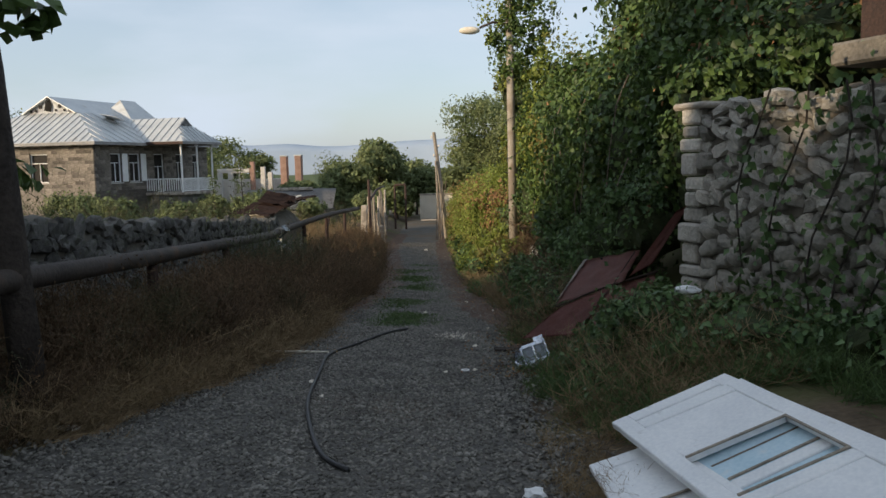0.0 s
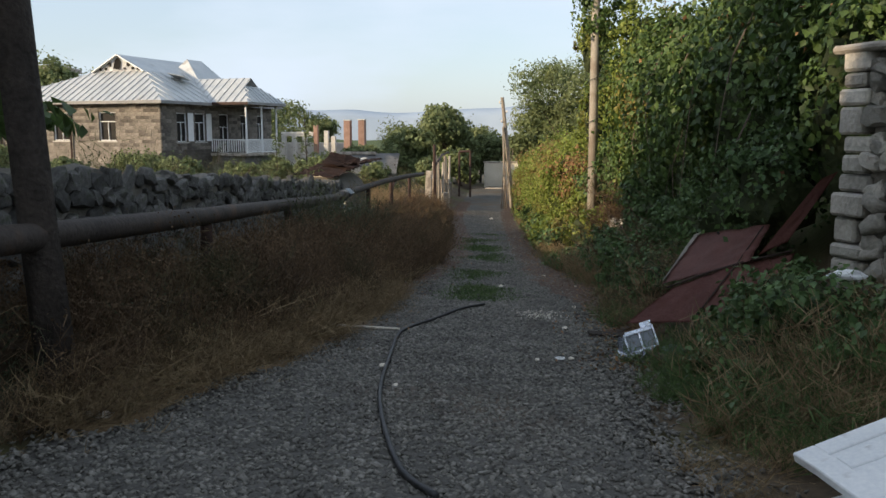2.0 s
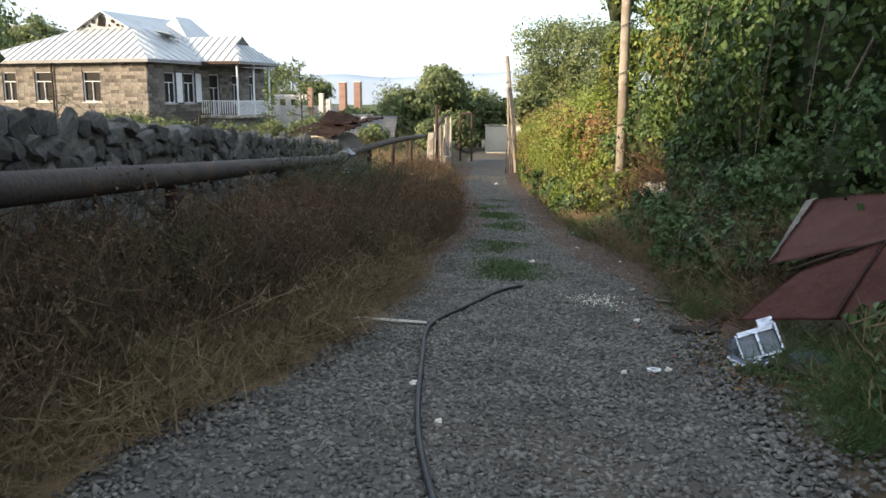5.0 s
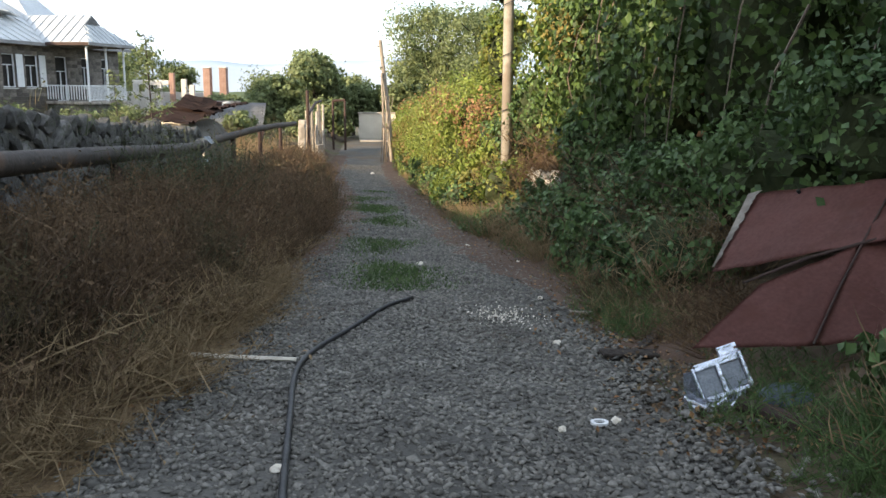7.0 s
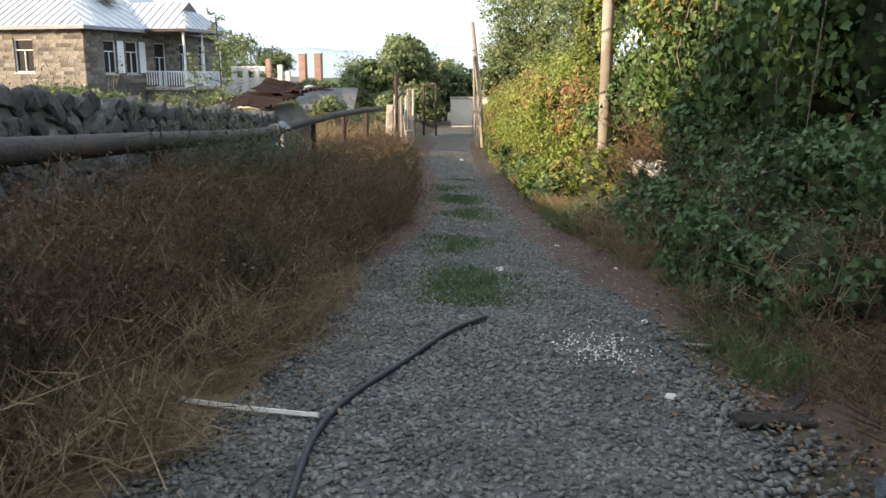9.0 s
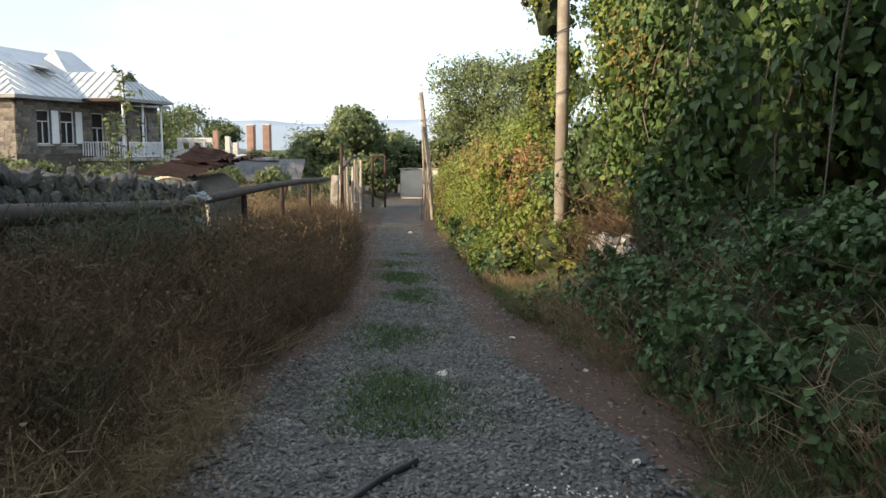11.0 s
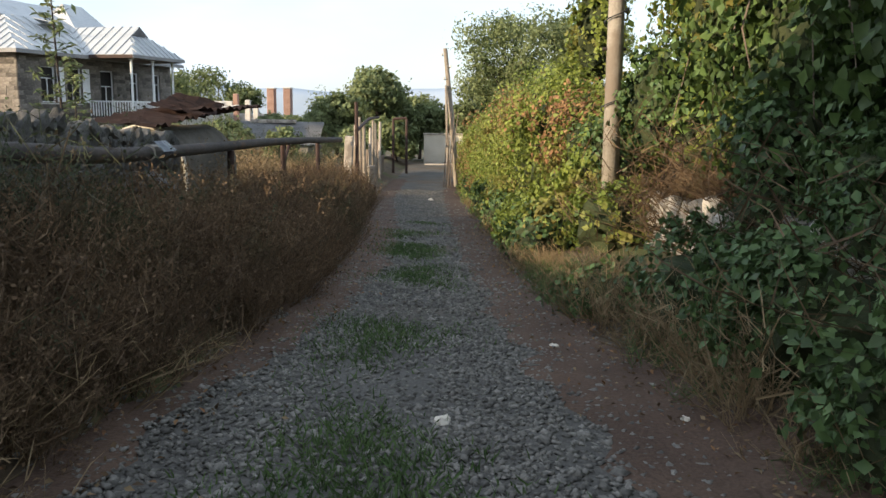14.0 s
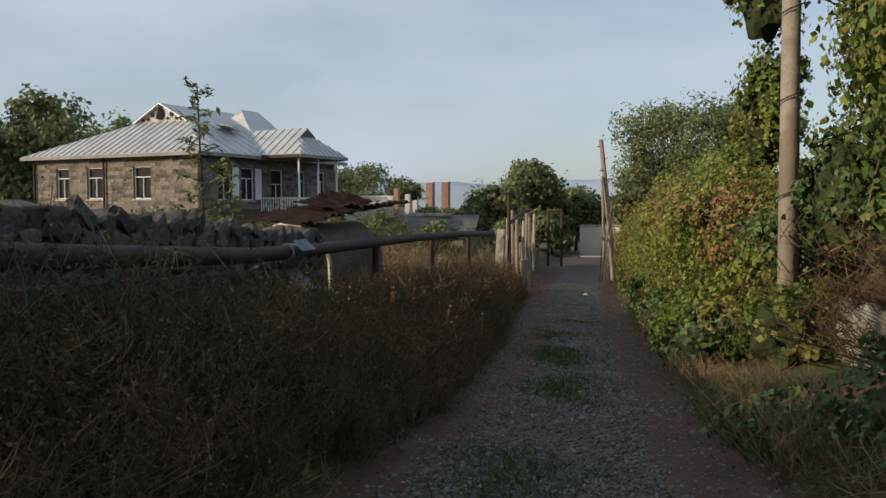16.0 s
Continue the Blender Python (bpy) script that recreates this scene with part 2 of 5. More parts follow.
def leaves(C, out, size, aspect=0.75, droop=0.4, g=rng):
    """Folded, pointed leaves at the places C that face the way out, more or less. Returns places and triangles."""
    n = len(C)
    nrm = unit(out + g.normal(0, 0.55, (n, 3)))
    tip = g.normal(0, 1, (n, 3)) - np.array([0, 0, droop])
    tip = unit(tip - nrm * (tip * nrm).sum(1, keepdims=True))
    side = np.cross(nrm, tip)
    s = (size * g.uniform(0.55, 1.3, n))[:, None]
    base = C - tip * s * 0.5
    top = C + tip * s * 0.55
    l = C - tip * s * 0.08 + side * s * aspect * 0.5 + nrm * s * 0.14
    r = C - tip * s * 0.08 - side * s * aspect * 0.5 + nrm * s * 0.14
    V = np.stack([base, l, top, r], 1).reshape(-1, 3)
    k = np.arange(n)[:, None] * 4
    F = np.concatenate([k + [0, 2, 1], k + [0, 3, 2]])
    return V, F


def blades(B, T, width, g=rng):
    """Thin bent stalks from the places B to T. Returns places and triangles."""
    n = len(B)
    d = T - B
    side = unit(np.cross(d, g.normal(0, 1, (n, 3)))) * width
    mid = B + d * 0.55 + g.normal(0, 0.05, (n, 3)) * np.linalg.norm(d, axis=1, keepdims=True)
    V = np.stack([B - side, B + side, mid - side * 0.8, mid + side * 0.8, T], 1).reshape(-1, 3)
    k = np.arange(n)[:, None] * 5
    F = np.concatenate([k + [0, 1, 3], k + [0, 3, 2], k + [2, 3, 4]])
    return V, F


def merged(pairs):
    V, F, o = [], [], 0
    for v, f in pairs:
        V.append(v)
        F.append(f + o)
        o += len(v)
    return np.concatenate(V), np.concatenate(F)


def blob(center, radii, rough=0.25, sub=3, seed=0, freq=1.6):
    """A lumpy closed body."""
    bm = bmesh.new()
    bmesh.ops.create_icosphere(bm, subdivisions=sub, radius=1)
    for v in bm.verts:
        k = 1 + rough * noise.noise(v.co * freq + Vector((seed * 3.1, seed * 1.7, seed)))
        v.co = Vector((v.co.x * radii[0] * k + center[0], v.co.y * radii[1] * k + center[1], v.co.z * radii[2] * k + center[2]))
    return bm


def on_blob(center, radii, n, rough=0.3, shell=0.22, g=rng, low=-0.5):
    """Places in the outer shell of a lumpy body, in clumps, and the way out from each."""
    clumps = max(16, n // 8)
    c = unit(g.normal(0, 1, (clumps, 3)))
    c = c[c[:, 2] > low]
    d = unit(c[g.integers(0, len(c), n)] + g.normal(0, 0.13, (n, 3)))
    k = (1 + rough * np.sin(d[:, 0] * 5 + center[0]) * np.cos(d[:, 1] * 4 + d[:, 2] * 5 + center[1]) * 0.5)
    k = k * (1 - shell * g.uniform(0, 1, n) ** 2 + 0.10 * g.normal(0, 1, n))
    R = np.array(radii)
    return np.array(center) + d * R * k[:, None], unit(d / R)


# ---- the lie of the land ----
def lerp(x, xs, ys):
    return np.interp(x, xs, ys)


def road_z(y):
    return lerp(y, [-40, 0, 14, 20, 37, 60, 75, 130, 400, 3000], [3.0, -0.13, -1.22, -1.62, -2.68, -2.72, -3.2, -6, -12, -30])


def road_left(y):
    return lerp(y, [-10, 1, 3.5, 6, 10, 13.5, 17, 25, 37, 60], [-2.9, -2.6, -1.95, -1.45, -1.42, -1.28, -1.4, -2.1, -3.2, -3.6])


def road_right(y):
    return lerp(y, [-10, 1, 3, 7, 9, 13, 15, 20, 29, 37, 60], [2.0, 1.6, 1.15, 1.15, 1.3, 0.95, 0.75, 0.5, 0.25, -0.1, -0.6])


def smooth01(v):
    v = np.clip(v, 0, 1)
    return v * v * (3 - 2 * v)


def land_z(x, y):
    x, y = np.asarray(x, float), np.asarray(y, float)
    z = road_z(y)
    near = smooth01((75 - y) / 15)
    l = road_left(y) - x
    r = x - road_right(y)
    steep = np.where(y < 5.2, 2.73 + (4.5 - y) * 0.427 + 0.12 - road_right(y), 1.5)
    z = z + near * 0.42 * smooth01(l / 1.3) + near * (0.42 * smooth01((r - 0.1) / 1.3) + 1.3 * smooth01((r - steep) / np.where(y < 5.2, 0.35, 1.2)))
    z = z + near * 1.0 * smooth01((r - 4) / 10)
    return z + 0.02 * np.sin(x * 2.3 + y * 1.1) * np.cos(y * 1.7) * near


def sheet(xs, ys, zf):
    X, Y = np.meshgrid(xs, ys)
    V = np.stack([X, Y, zf(X, Y)], -1).reshape(-1, 3)
    nx = len(xs)
    i = (np.arange(len(ys) - 1)[:, None] * nx + np.arange(nx - 1)).ravel()[:, None]
    return V, np.concatenate([i + [0, 1, nx + 1], i + [0, nx + 1, nx]])


gx = np.concatenate([[-3000, -1200, -500, -200, -110, -70], np.arange(-50, -6, 2.0), np.arange(-6, 6, 0.2), np.arange(6, 40, 2.0), [60, 110, 200, 500, 1200, 3000]])
gy = np.concatenate([[-600, -200, -100, -60, -40, -30, -20, -14], np.arange(-10, 20, 0.25), np.arange(20, 76, 1.0), [80, 95, 115, 150, 220, 400, 800, 1500, 3000]])
np_thing("ground", *sheet(gx, gy, land_z), M_EARTH, kind="structure", label="dry brown earth with sparse grass beside the road", category="ground")


def strip(lo, hi, y0, y1, lift, seed=0.0, step=0.2, cols=26, rag=0.12):
    """A ribbon of ground between two edges, with ragged sides."""
    ys = np.arange(y0, y1 + step / 2, step)
    V = []
    for y in ys:
        a = lo(y) + rag * noise.noise(Vector((seed, y * 1.9, 0))) * 2
        b = hi(y) + rag * noise.noise(Vector((seed + 9, y * 1.9, 4))) * 2
        x = np.linspace(a, b, cols)
        u = np.linspace(0, 1, cols)
        hump = lift * np.minimum(1, np.minimum(u, 1 - u) * 8) - 0.012 * (np.minimum(u, 1 - u) * 8 < 0.2)
        V.append(np.stack([x, np.full(cols, y), land_z(x, y) + hump], -1))
    V = np.concatenate(V)
    i = (np.arange(len(ys) - 1)[:, None] * cols + np.arange(cols - 1)).ravel()[:, None]
    return V, np.concatenate([i + [0, 1, cols + 1], i + [0, cols + 1, cols]])


np_thing("road", *strip(road_left, road_right, -12, 60, 0.025), M_ROAD, kind="structure", label="narrow grey gravel lane with worn wheel tracks", category="road")
np_thing("dirt_patch", *strip(lambda y: lerp(y, [5.4, 6.5, 8.2, 9, 11, 17, 30, 40, 46], [1.45, 1.2, 1.1, 0.75, 0.42, 0.0, -0.5, -0.9, -0.5]), lambda y: road_right(y) + lerp(y, [5.4, 6.5, 9, 12], [0.1, 0.75, 0.6, 0.15]), 5.4, 46, 0.034, 3.0, cols=10), M_DIRT,
         kind="structure", label="bare reddish dirt along the lane's edge", category="ground")
np_thing("dirt_track", *strip(lambda y: road_left(y) - 0.1, lambda y: road_left(y) + lerp(y, [7, 10, 14, 20, 46], [0.0, 0.2, 0.5, 0.75, 0.7]), 7, 46, 0.034, 5.0, cols=10), M_DIRT,
         kind="structure", label="bare reddish dirt wheel track", category="ground")
np_thing("straw_litter", *strip(lambda y: road_left(y) - 0.35, lambda y: road_left(y) + 0.16, 2.6, 8.5, 0.040, 7.0, cols=8, rag=0.2), M_STRAWBED,
         kind="structure", label="trampled straw litter at the lane's edge", category="ground")


# ---- distance ----
def ridge(name, dist, base, height, seed, material, label):
    a = np.radians(np.arange(-75, 76, 0.5))
    V = []
    for t in a:
        h = base + height * (0.6 + 0.5 * noise.noise(Vector((t * 3 + seed, 0, 0))) + 0.12 * noise.noise(Vector((t * 17 + seed, 3, 0))))
        for d, z in ((dist, -40), (dist + 20, h * 0.7), (dist + 60, h), (dist + 300, -40)):
            V.append((math.sin(t) * d, math.cos(t) * d, z))
    i = (np.arange(len(a) - 1)[:, None] * 4 + np.arange(3)).ravel()[:, None]
    F = np.concatenate([i + [0, 4, 5], i + [0, 5, 1]])
    np_thing(name, np.array(V), F, material, kind="structure", label=label, category="backdrop")


ridge("backdrop_hills", 2600, 40, 90, 2.0, M_HILL, "hazy blue mountain ridge on the horizon")
ridge("backdrop_woods", 190, -3, 5.5, 5.0, M_FARFOREST, "dark belt of far woods beyond the village")


# ---- house ----
def window_unit(parent, m, w, h, shutter=False):
    """A weathered white window in a wall whose outer face is m's plane y = 0, with x to the right and z up."""
    # A dark sheet behind the frame stands for the unlit room.
    win = part("window", box((-w / 2 - 0.02, 0.18, -0.02), (w / 2 + 0.02, 0.22, h + 0.02)), M_DARK, parent)
    win.matrix_parent_inverse = Matrix()
    win.matrix_local = m
    t = 0.05
    for lo, hi in (((-w / 2, 0.06, 0), (-w / 2 + t, 0.14, h)), ((w / 2 - t, 0.06, 0), (w / 2, 0.14, h)),
                   ((-w / 2 + t, 0.06, h - t), (w / 2 - t, 0.14, h)), ((-w / 2 + t, 0.06, 0), (w / 2 - t, 0.14, t)),
                   ((-0.02, 0.063, t), (0.02, 0.137, h * 0.66)), ((-w / 2 + t, 0.06, h * 0.66), (w / 2 - t, 0.14, h * 0.66 + t))):
        part("window_frame", box(lo, hi, 0.008), M_WHITEPAINT, win)
    part("sill", box((-w / 2 - 0.1, -0.08, -0.09), (w / 2 + 0.1, 0.05, -0.03), 0.01), M_PLASTER, win)
    if shutter:
        part("shutter", box((w / 2 + 0.02, -0.1, 0.02), (w / 2 + 0.55, -0.05, h), 0.01), M_WHITEPAINT, win)
    return win


def wall_blocks(length, z0, z1, holes, bw=0.48, bh=0.21, seed=1):
    """Blocks of a coursed wall on the plane y = 0, as (x, z, width, height), leaving the holes free."""
    g = random.Random(seed)
    out, z, k = [], z0, 0
    while z < z1 - 0.05:
        h = min(bh, z1 - z)
        x = -bw * 0.5 * (k % 2)
        while x < length:
            w = bw * g.uniform(0.8, 1.2)
            a, b = max(x, 0), min(x + w, length)
            spans = [(a, b)]
            for hx0, hx1, hz0, hz1 in holes:
                if z + h > hz0 + 0.02 and z < hz1 - 0.02:
                    nxt = []
                    for p, q in spans:
                        if q <= hx0 or p >= hx1:
                            nxt.append((p, q))
                        else:
                            if p < hx0:
                                nxt.append((p, hx0))
                            if q > hx1:
                                nxt.append((hx1, q))
                    spans = nxt
            for p, q in spans:
                if q - p > 0.06:
                    out.append((p, z, q - p, h))
            x += w
        z += h
        k += 1
    return out


def pieced_wall(ob, blocks, m, material, name, limit=300, proud=0.03, gap=0.014, seed=3):
    """Sets blocks before a wall: the first ones as pieces of their own, the rest joined."""
    g = random.Random(seed)
    base = bmesh.new()
    put_box(base, (-0.5, -1, -0.5), (0.5, 0, 0.5), 0.04)
    me = bpy.data.meshes.new(name)
    base.to_mesh(me)
    base.free()
    me.materials.append(material)
    V0 = np.array([v.co[:] for v in me.vertices])
    tri = []
    for p in me.polygons:
        v = list(p.vertices)
        tri += [(v[0], v[i], v[i + 1]) for i in range(1, len(v) - 1)]
    F0 = np.array(tri)
    rest = []
    for n, (x, z, w, h) in enumerate(blocks):
        loc = m @ Matrix.Translation((x + w / 2, 0, z + h / 2)) @ Matrix.Diagonal((w - gap, proud * g.uniform(0.6, 1.3), h - gap, 1))
        if n < limit:
            o = new(name, me)
            o.parent = ob
            o.matrix_local = loc
        else:
            A = np.array(loc)
            rest.append((V0 @ A[:3, :3].T + A[:3, 3], F0))
    if rest:
        o = np_thing(name + "_courses", *merged(rest), material, ob, kind="stuff")


HX, HY = 12.4, 12.8      # away from the lane, and along the sunlit front
FLOOR, EAVE, FOOT = 0.02, 3.25, -2.6


def stone_house():
    h = empty("stone_house", pose(-21.65, 46.2, 0, 0, 0, 75.5), "abandoned stone-block house with a grey metal hip roof", "house")
    t = 0.4
    front = [(3.4, 4.7), (7.1, 8.4), (9.9, 11.0)]
    side = [(1.5, 2.5), (3.3, 4.4), (5.9, 7.0), (8.4, 9.2), (10.5, 11.3)]
    # sunlit front wall, at x = 0, in pieces round its openings
    def wall_run(holes, length, place, label):
        runs, x = [], 0
        for a, b, z0, z1 in sorted(holes):
            runs += [((x, 0, FOOT), (a, t, EAVE)), ((a, 0, FOOT), (b, t, z0)), ((a, 0, z1), (b, t, EAVE))]
            x = b
        runs.append(((x, 0, FOOT), (length, t, EAVE)))
        for lo_, hi_ in runs[1:]:
            part("wall", box(lo_, hi_), M_MORTAR, h).matrix_local = place
        bm = box(*runs[0])
        w = part("wall", bm, M_MORTAR, h, label)
        w.matrix_local = place
        return w
    fh = [(HY - b, HY - a, 0.86, 2.62) for a, b in front]
    sh = [(a, b, FLOOR if 5 < a < 6.5 else 0.8, 2.6) for a, b in side]
    mf = pose(0, HY, 0, 0, 0, -90)
    ms = pose(0, 0, 0, 0, 0, 0)
    wf = wall_run(fh, HY, mf, "sunlit wall of tan tuff blocks")
    ws = wall_run(sh, HX, ms, "wall of grey stone blocks under the porch")
    for lo, hi in (((HX - t, t, FOOT), (HX, HY, EAVE)), ((t, HY - t, FOOT), (HX - t, HY, EAVE))):
        part("wall", box(lo, hi), M_MORTAR, h)
    part("inner_floor", box((t, t, FLOOR - 0.2), (HX - t, HY - t, FLOOR)), M_DARK, h)
    for a, b, z0, z1 in fh:
        window_unit(h, mf @ Matrix.Translation(((a + b) / 2, 0, z0)), b - a, z1 - z0)
    for a, b, z0, z1 in sh:
        window_unit(h, ms @ Matrix.Translation(((a + b) / 2, 0, z0)), b - a, z1 - z0, shutter=a < 4)
    pieced_wall(wf, sorted(wall_blocks(HY, -1.6, EAVE - 0.12, fh, seed=2), key=lambda q: -q[1]), Matrix(), M_BRICK, "block")
    pieced_wall(ws, sorted(wall_blocks(HX, -1.6, EAVE - 0.12, sh, seed=5), key=lambda q: -q[1]), Matrix(), M_BRICK, "block")
    # cornice and gutter pipe
    part("cornice", box((-0.12, -0.12, EAVE - 0.1), (HX + 0.1, HY + 0.1, EAVE + 0.02), 0.02), M_PLASTER, h)
    part("drainpipe", tube([(-0.15, 6.9, EAVE), (-0.15, 6.9, -0.9)], [0.06, 0.06], 8), M_RUST, h)
    part("drainpipe", tube([(-0.15, HY, EAVE), (-0.15, HY, -0.9)], [0.05, 0.05], 8), M_PIPE, h)

    # hip roof with a vented gablet
    o = 0.6
    lo, hi = EAVE + 0.05, EAVE + 2.1
    def roof(name, quads, label=""):
        bm = bmesh.new()
        for q in quads:
            bm.faces.new([bm.verts.new(p) for p in q])
        bmesh.ops.remove_doubles(bm, verts=bm.verts, dist=1e-4)
        bmesh.ops.recalc_face_normals(bm, faces=bm.faces)
        bmesh.ops.solidify(bm, geom=list(bm.faces), thickness=0.05)
        return part(name, bm, M_ROOF, h, label)
    A, B, C, D = (-o, -o, lo), (HX + o, -o, lo), (HX + o, HY + o, lo), (-o, HY + o, lo)
    ry = 5.2
    gz, top = EAVE + 2.05, EAVE + 3.15
    gw, gx0, gx1 = 2.1, 2.6, HX - 2.9
    a, b, c, d = (gx0, ry - gw, gz), (gx1, ry - gw, gz), (gx1, ry + gw, gz), (gx0, ry + gw, gz)
    e, f = (gx0 - 0.25, ry, top), (gx1 + 0.25, ry, top)
    a2, d2, b2, c2 = (gx0 - 0.25, ry - gw, gz + 0.01), (gx0 - 0.25, ry + gw, gz + 0.01), (gx1 + 0.25, ry - gw, gz + 0.01), (gx1 + 0.25, ry + gw, gz + 0.01)
    roof("roof", [(A, B, b, a), (B, C, c, b), (C, D, d, c), (D, A, a, d)], "grey standing-seam sheet roof")
    roof("roof", [(a2, b2, f, e), (c2, d2, e, f)])
    for gx_, sgn in ((gx0 + 0.02, 1), (gx1 - 0.02, -1)):
        bm = bmesh.new()
        vs = [bm.verts.new(p) for p in ((gx_, ry - gw + 0.1, gz), (gx_, ry + gw - 0.1, gz), (gx_, ry, top - 0.06))]
        bm.faces.new(vs)
        bmesh.ops.solidify(bm, geom=list(bm.faces), thickness=0.06 * sgn)
        g = part("gablet", bm, M_WHITEPAINT, h, "white vented gable with round holes and a broken middle")
        if sgn > 0:
            # Dark discs and a dark patch stand for shade in the gable's openings.
            for k, (dy, dz, r) in enumerate([(-1.5, 0.17, 0.10), (-1.1, 0.2, 0.09), (-0.75, 0.45, 0.13), (0.75, 0.45, 0.13), (1.1, 0.2, 0.09), (1.5, 0.17, 0.10), (-0.45, 0.2, 0.08)]):
                part("vent_hole_shade", tube([(gx_ - 0.075, ry + dy, gz + dz), (gx_ - 0.03, ry + dy, gz + dz)], [r, r], 10), M_DARK, g)
            bm = bmesh.new()
            vs = [bm.verts.new(p) for p in ((gx_ - 0.08, ry - 0.1, gz + 0.12), (gx_ - 0.08, ry + 0.45, gz + 0.2), (gx_ - 0.08, ry + 0.3, gz + 0.75), (gx_ - 0.08, ry, gz + 0.9), (gx_ - 0.08, ry - 0.18, gz + 0.6))]
            bm.faces.new(vs)
            bmesh.ops.solidify(bm, geom=list(bm.faces), thickness=0.03)
            part("broken_gap_shade", bm, M_DARK, g)
    # standing seams
    def seams(p, q, r, s_, n, name="seam"):
        p, q, r, s_ = map(Vector, (p, q, r, s_))
        L = (q - p).length
        for k in range(1, n):
            u = k / n
            foot = p.lerp(q, u)
            run = (q - p).normalized()
            t0 = (s_ - p).dot(run) / L
            t1 = (r - p).dot(run) / L
            up = 1.0 if t0 <= u <= t1 else (u / t0 if u < t0 else (1 - u) / (1 - t1))
            rise = (s_ - p) - run * (s_ - p).dot(run)
            head = foot + rise * up
            nrm = run.cross(rise).normalized()
            if nrm.z < 0:
                nrm = -nrm
            part(name, tube([foot + nrm * 0.03, head + nrm * 0.03], [0.035, 0.035], 4), M_ROOF, h)
    seams(D, A, a, d, 26)
    seams(A, B, b, a, 18)
    # far gablet, seen over the ridge
    P = [(6.4, 1.6, EAVE + 1.2), (10.2, 1.6, EAVE + 1.2), (10.2, 5.6, EAVE + 1.2), (6.4, 5.6, EAVE + 1.2)]
    q0, q1 = (7.5, 3.6, EAVE + 3.2), (9.1, 3.6, EAVE + 3.2)
    roof("roof_turret", [(P[0], P[1], q1, q0), (P[2], P[3], q0, q1), (P[1], P[2], q1), (P[3], P[0], q0)])
    # loose sheet flapping on the roof
    part("loose_sheet", box((-0.6, -0.5, 0), (0.9, 0.6, 0.03), 0, pose(4.4, 1.9, EAVE + 1.75, 12, 8, 20)), M_ROOF, h, "bent loose roof sheet")
    # porch with its own small hip roof
    px0, px1, py = 4.8, 8.55, -2.92
    part("porch_floor", box((px0, py, FLOOR - 0.18), (px1, -0.02, FLOOR), 0.02), M_CONCRETE, h)
    part("porch_base", box((px0 + 0.15, py + 0.3, FOOT), (px1 - 0.15, -0.03, FLOOR - 0.18)), M_DARKROCK, h)
    for x, y in ((px0 + 0.05, py + 0.08), ((px0 + px1) / 2, py + 0.08), (px1 - 0.05, py + 0.08)):
        c_ = part("porch_column", tube([(x, y, FLOOR), (x, y, EAVE - 0.1)], [0.065, 0.065], 10), M_WHITEPAINT, h, "thin white porch column")
        part("capital", box((x - 0.1, y - 0.1, EAVE - 0.16), (x + 0.1, y + 0.1, EAVE - 0.1), 0.01), M_WHITEPAINT, c_)
    part("porch_beam", box((px0 - 0.15, py - 0.06, EAVE - 0.1), (px1 + 0.15, py + 0.14, EAVE + 0.06), 0.01), M_WHITEPAINT, h)
    rail = part("porch_rail", box((px0, py + 0.04, FLOOR + 0.86), (px1, py + 0.1, FLOOR + 0.93), 0.01), M_WHITEPAINT, h, "white porch railing")
    part("rail_bottom", box((px0, py + 0.045, FLOOR + 0.06), (px1, py + 0.095, FLOOR + 0.11)), M_WHITEPAINT, rail)
    bar = box((-0.022, -0.022, 0), (0.022, 0.022, 0.75))
    bme = bpy.data.meshes.new("baluster")
    bar.to_mesh(bme)
    bar.free()
    bme.materials.append(M_WHITEPAINT)
    n = 26
    for k in range(n + 1):
        o_ = new("baluster", bme)
        o_.parent = rail
        o_.location = (px0 + 0.08 + (px1 - px0 - 0.16) * k / n, py + 0.07, FLOOR + 0.11)
    for k in range(16):
        o_ = new("baluster", bme)
        o_.parent = rail
        o_.location = (px0 + 0.03, py + 0.2 + 0.17 * k, FLOOR + 0.11)
    part("rail_end", box((px0, py + 0.1, FLOOR + 0.86), (px0 + 0.06, -0.03, FLOOR + 0.93)), M_WHITEPAINT, rail)
    pl, rz = EAVE + 0.1, EAVE + 1.75
    mid, hw, fy, gy_, bk = (px0 + px1) / 2, (px1 - px0) / 2 + 0.45, py - 0.42, py + 0.85, 3.0
    gh = pl + (rz - pl) * 0.66
    gx_ = hw * 0.34
    E0, E1 = (mid - hw, fy, pl), (mid + hw, fy, pl)
    roof("porch_roof", [((mid - hw, bk, pl), E0, (mid - gx_, gy_, gh), (mid, gy_, rz), (mid, bk, rz)),
                        (E1, (mid + hw, bk, pl), (mid, bk, rz), (mid, gy_, rz), (mid + gx_, gy_, gh)),
                        (E0, E1, (mid + gx_, gy_, gh), (mid - gx_, gy_, gh))], "grey sheet porch roof with a small front gable")
    bm = bmesh.new()
    bm.faces.new([bm.verts.new(p) for p in ((mid - gx_, gy_ - 0.05, gh), (mid + gx_, gy_ - 0.05, gh), (mid, gy_ - 0.05, rz - 0.03))])
    bmesh.ops.solidify(bm, geom=list(bm.faces), thickness=0.06)
    part("porch_gable", bm, M_SLATE, h, "small dark porch gable")
    seams(E0, E1, (mid + gx_, gy_, gh), (mid - gx_, gy_, gh), 10)
    seams((mid - hw, bk, pl), E0, (mid, gy_, rz), (mid, bk, rz), 11)
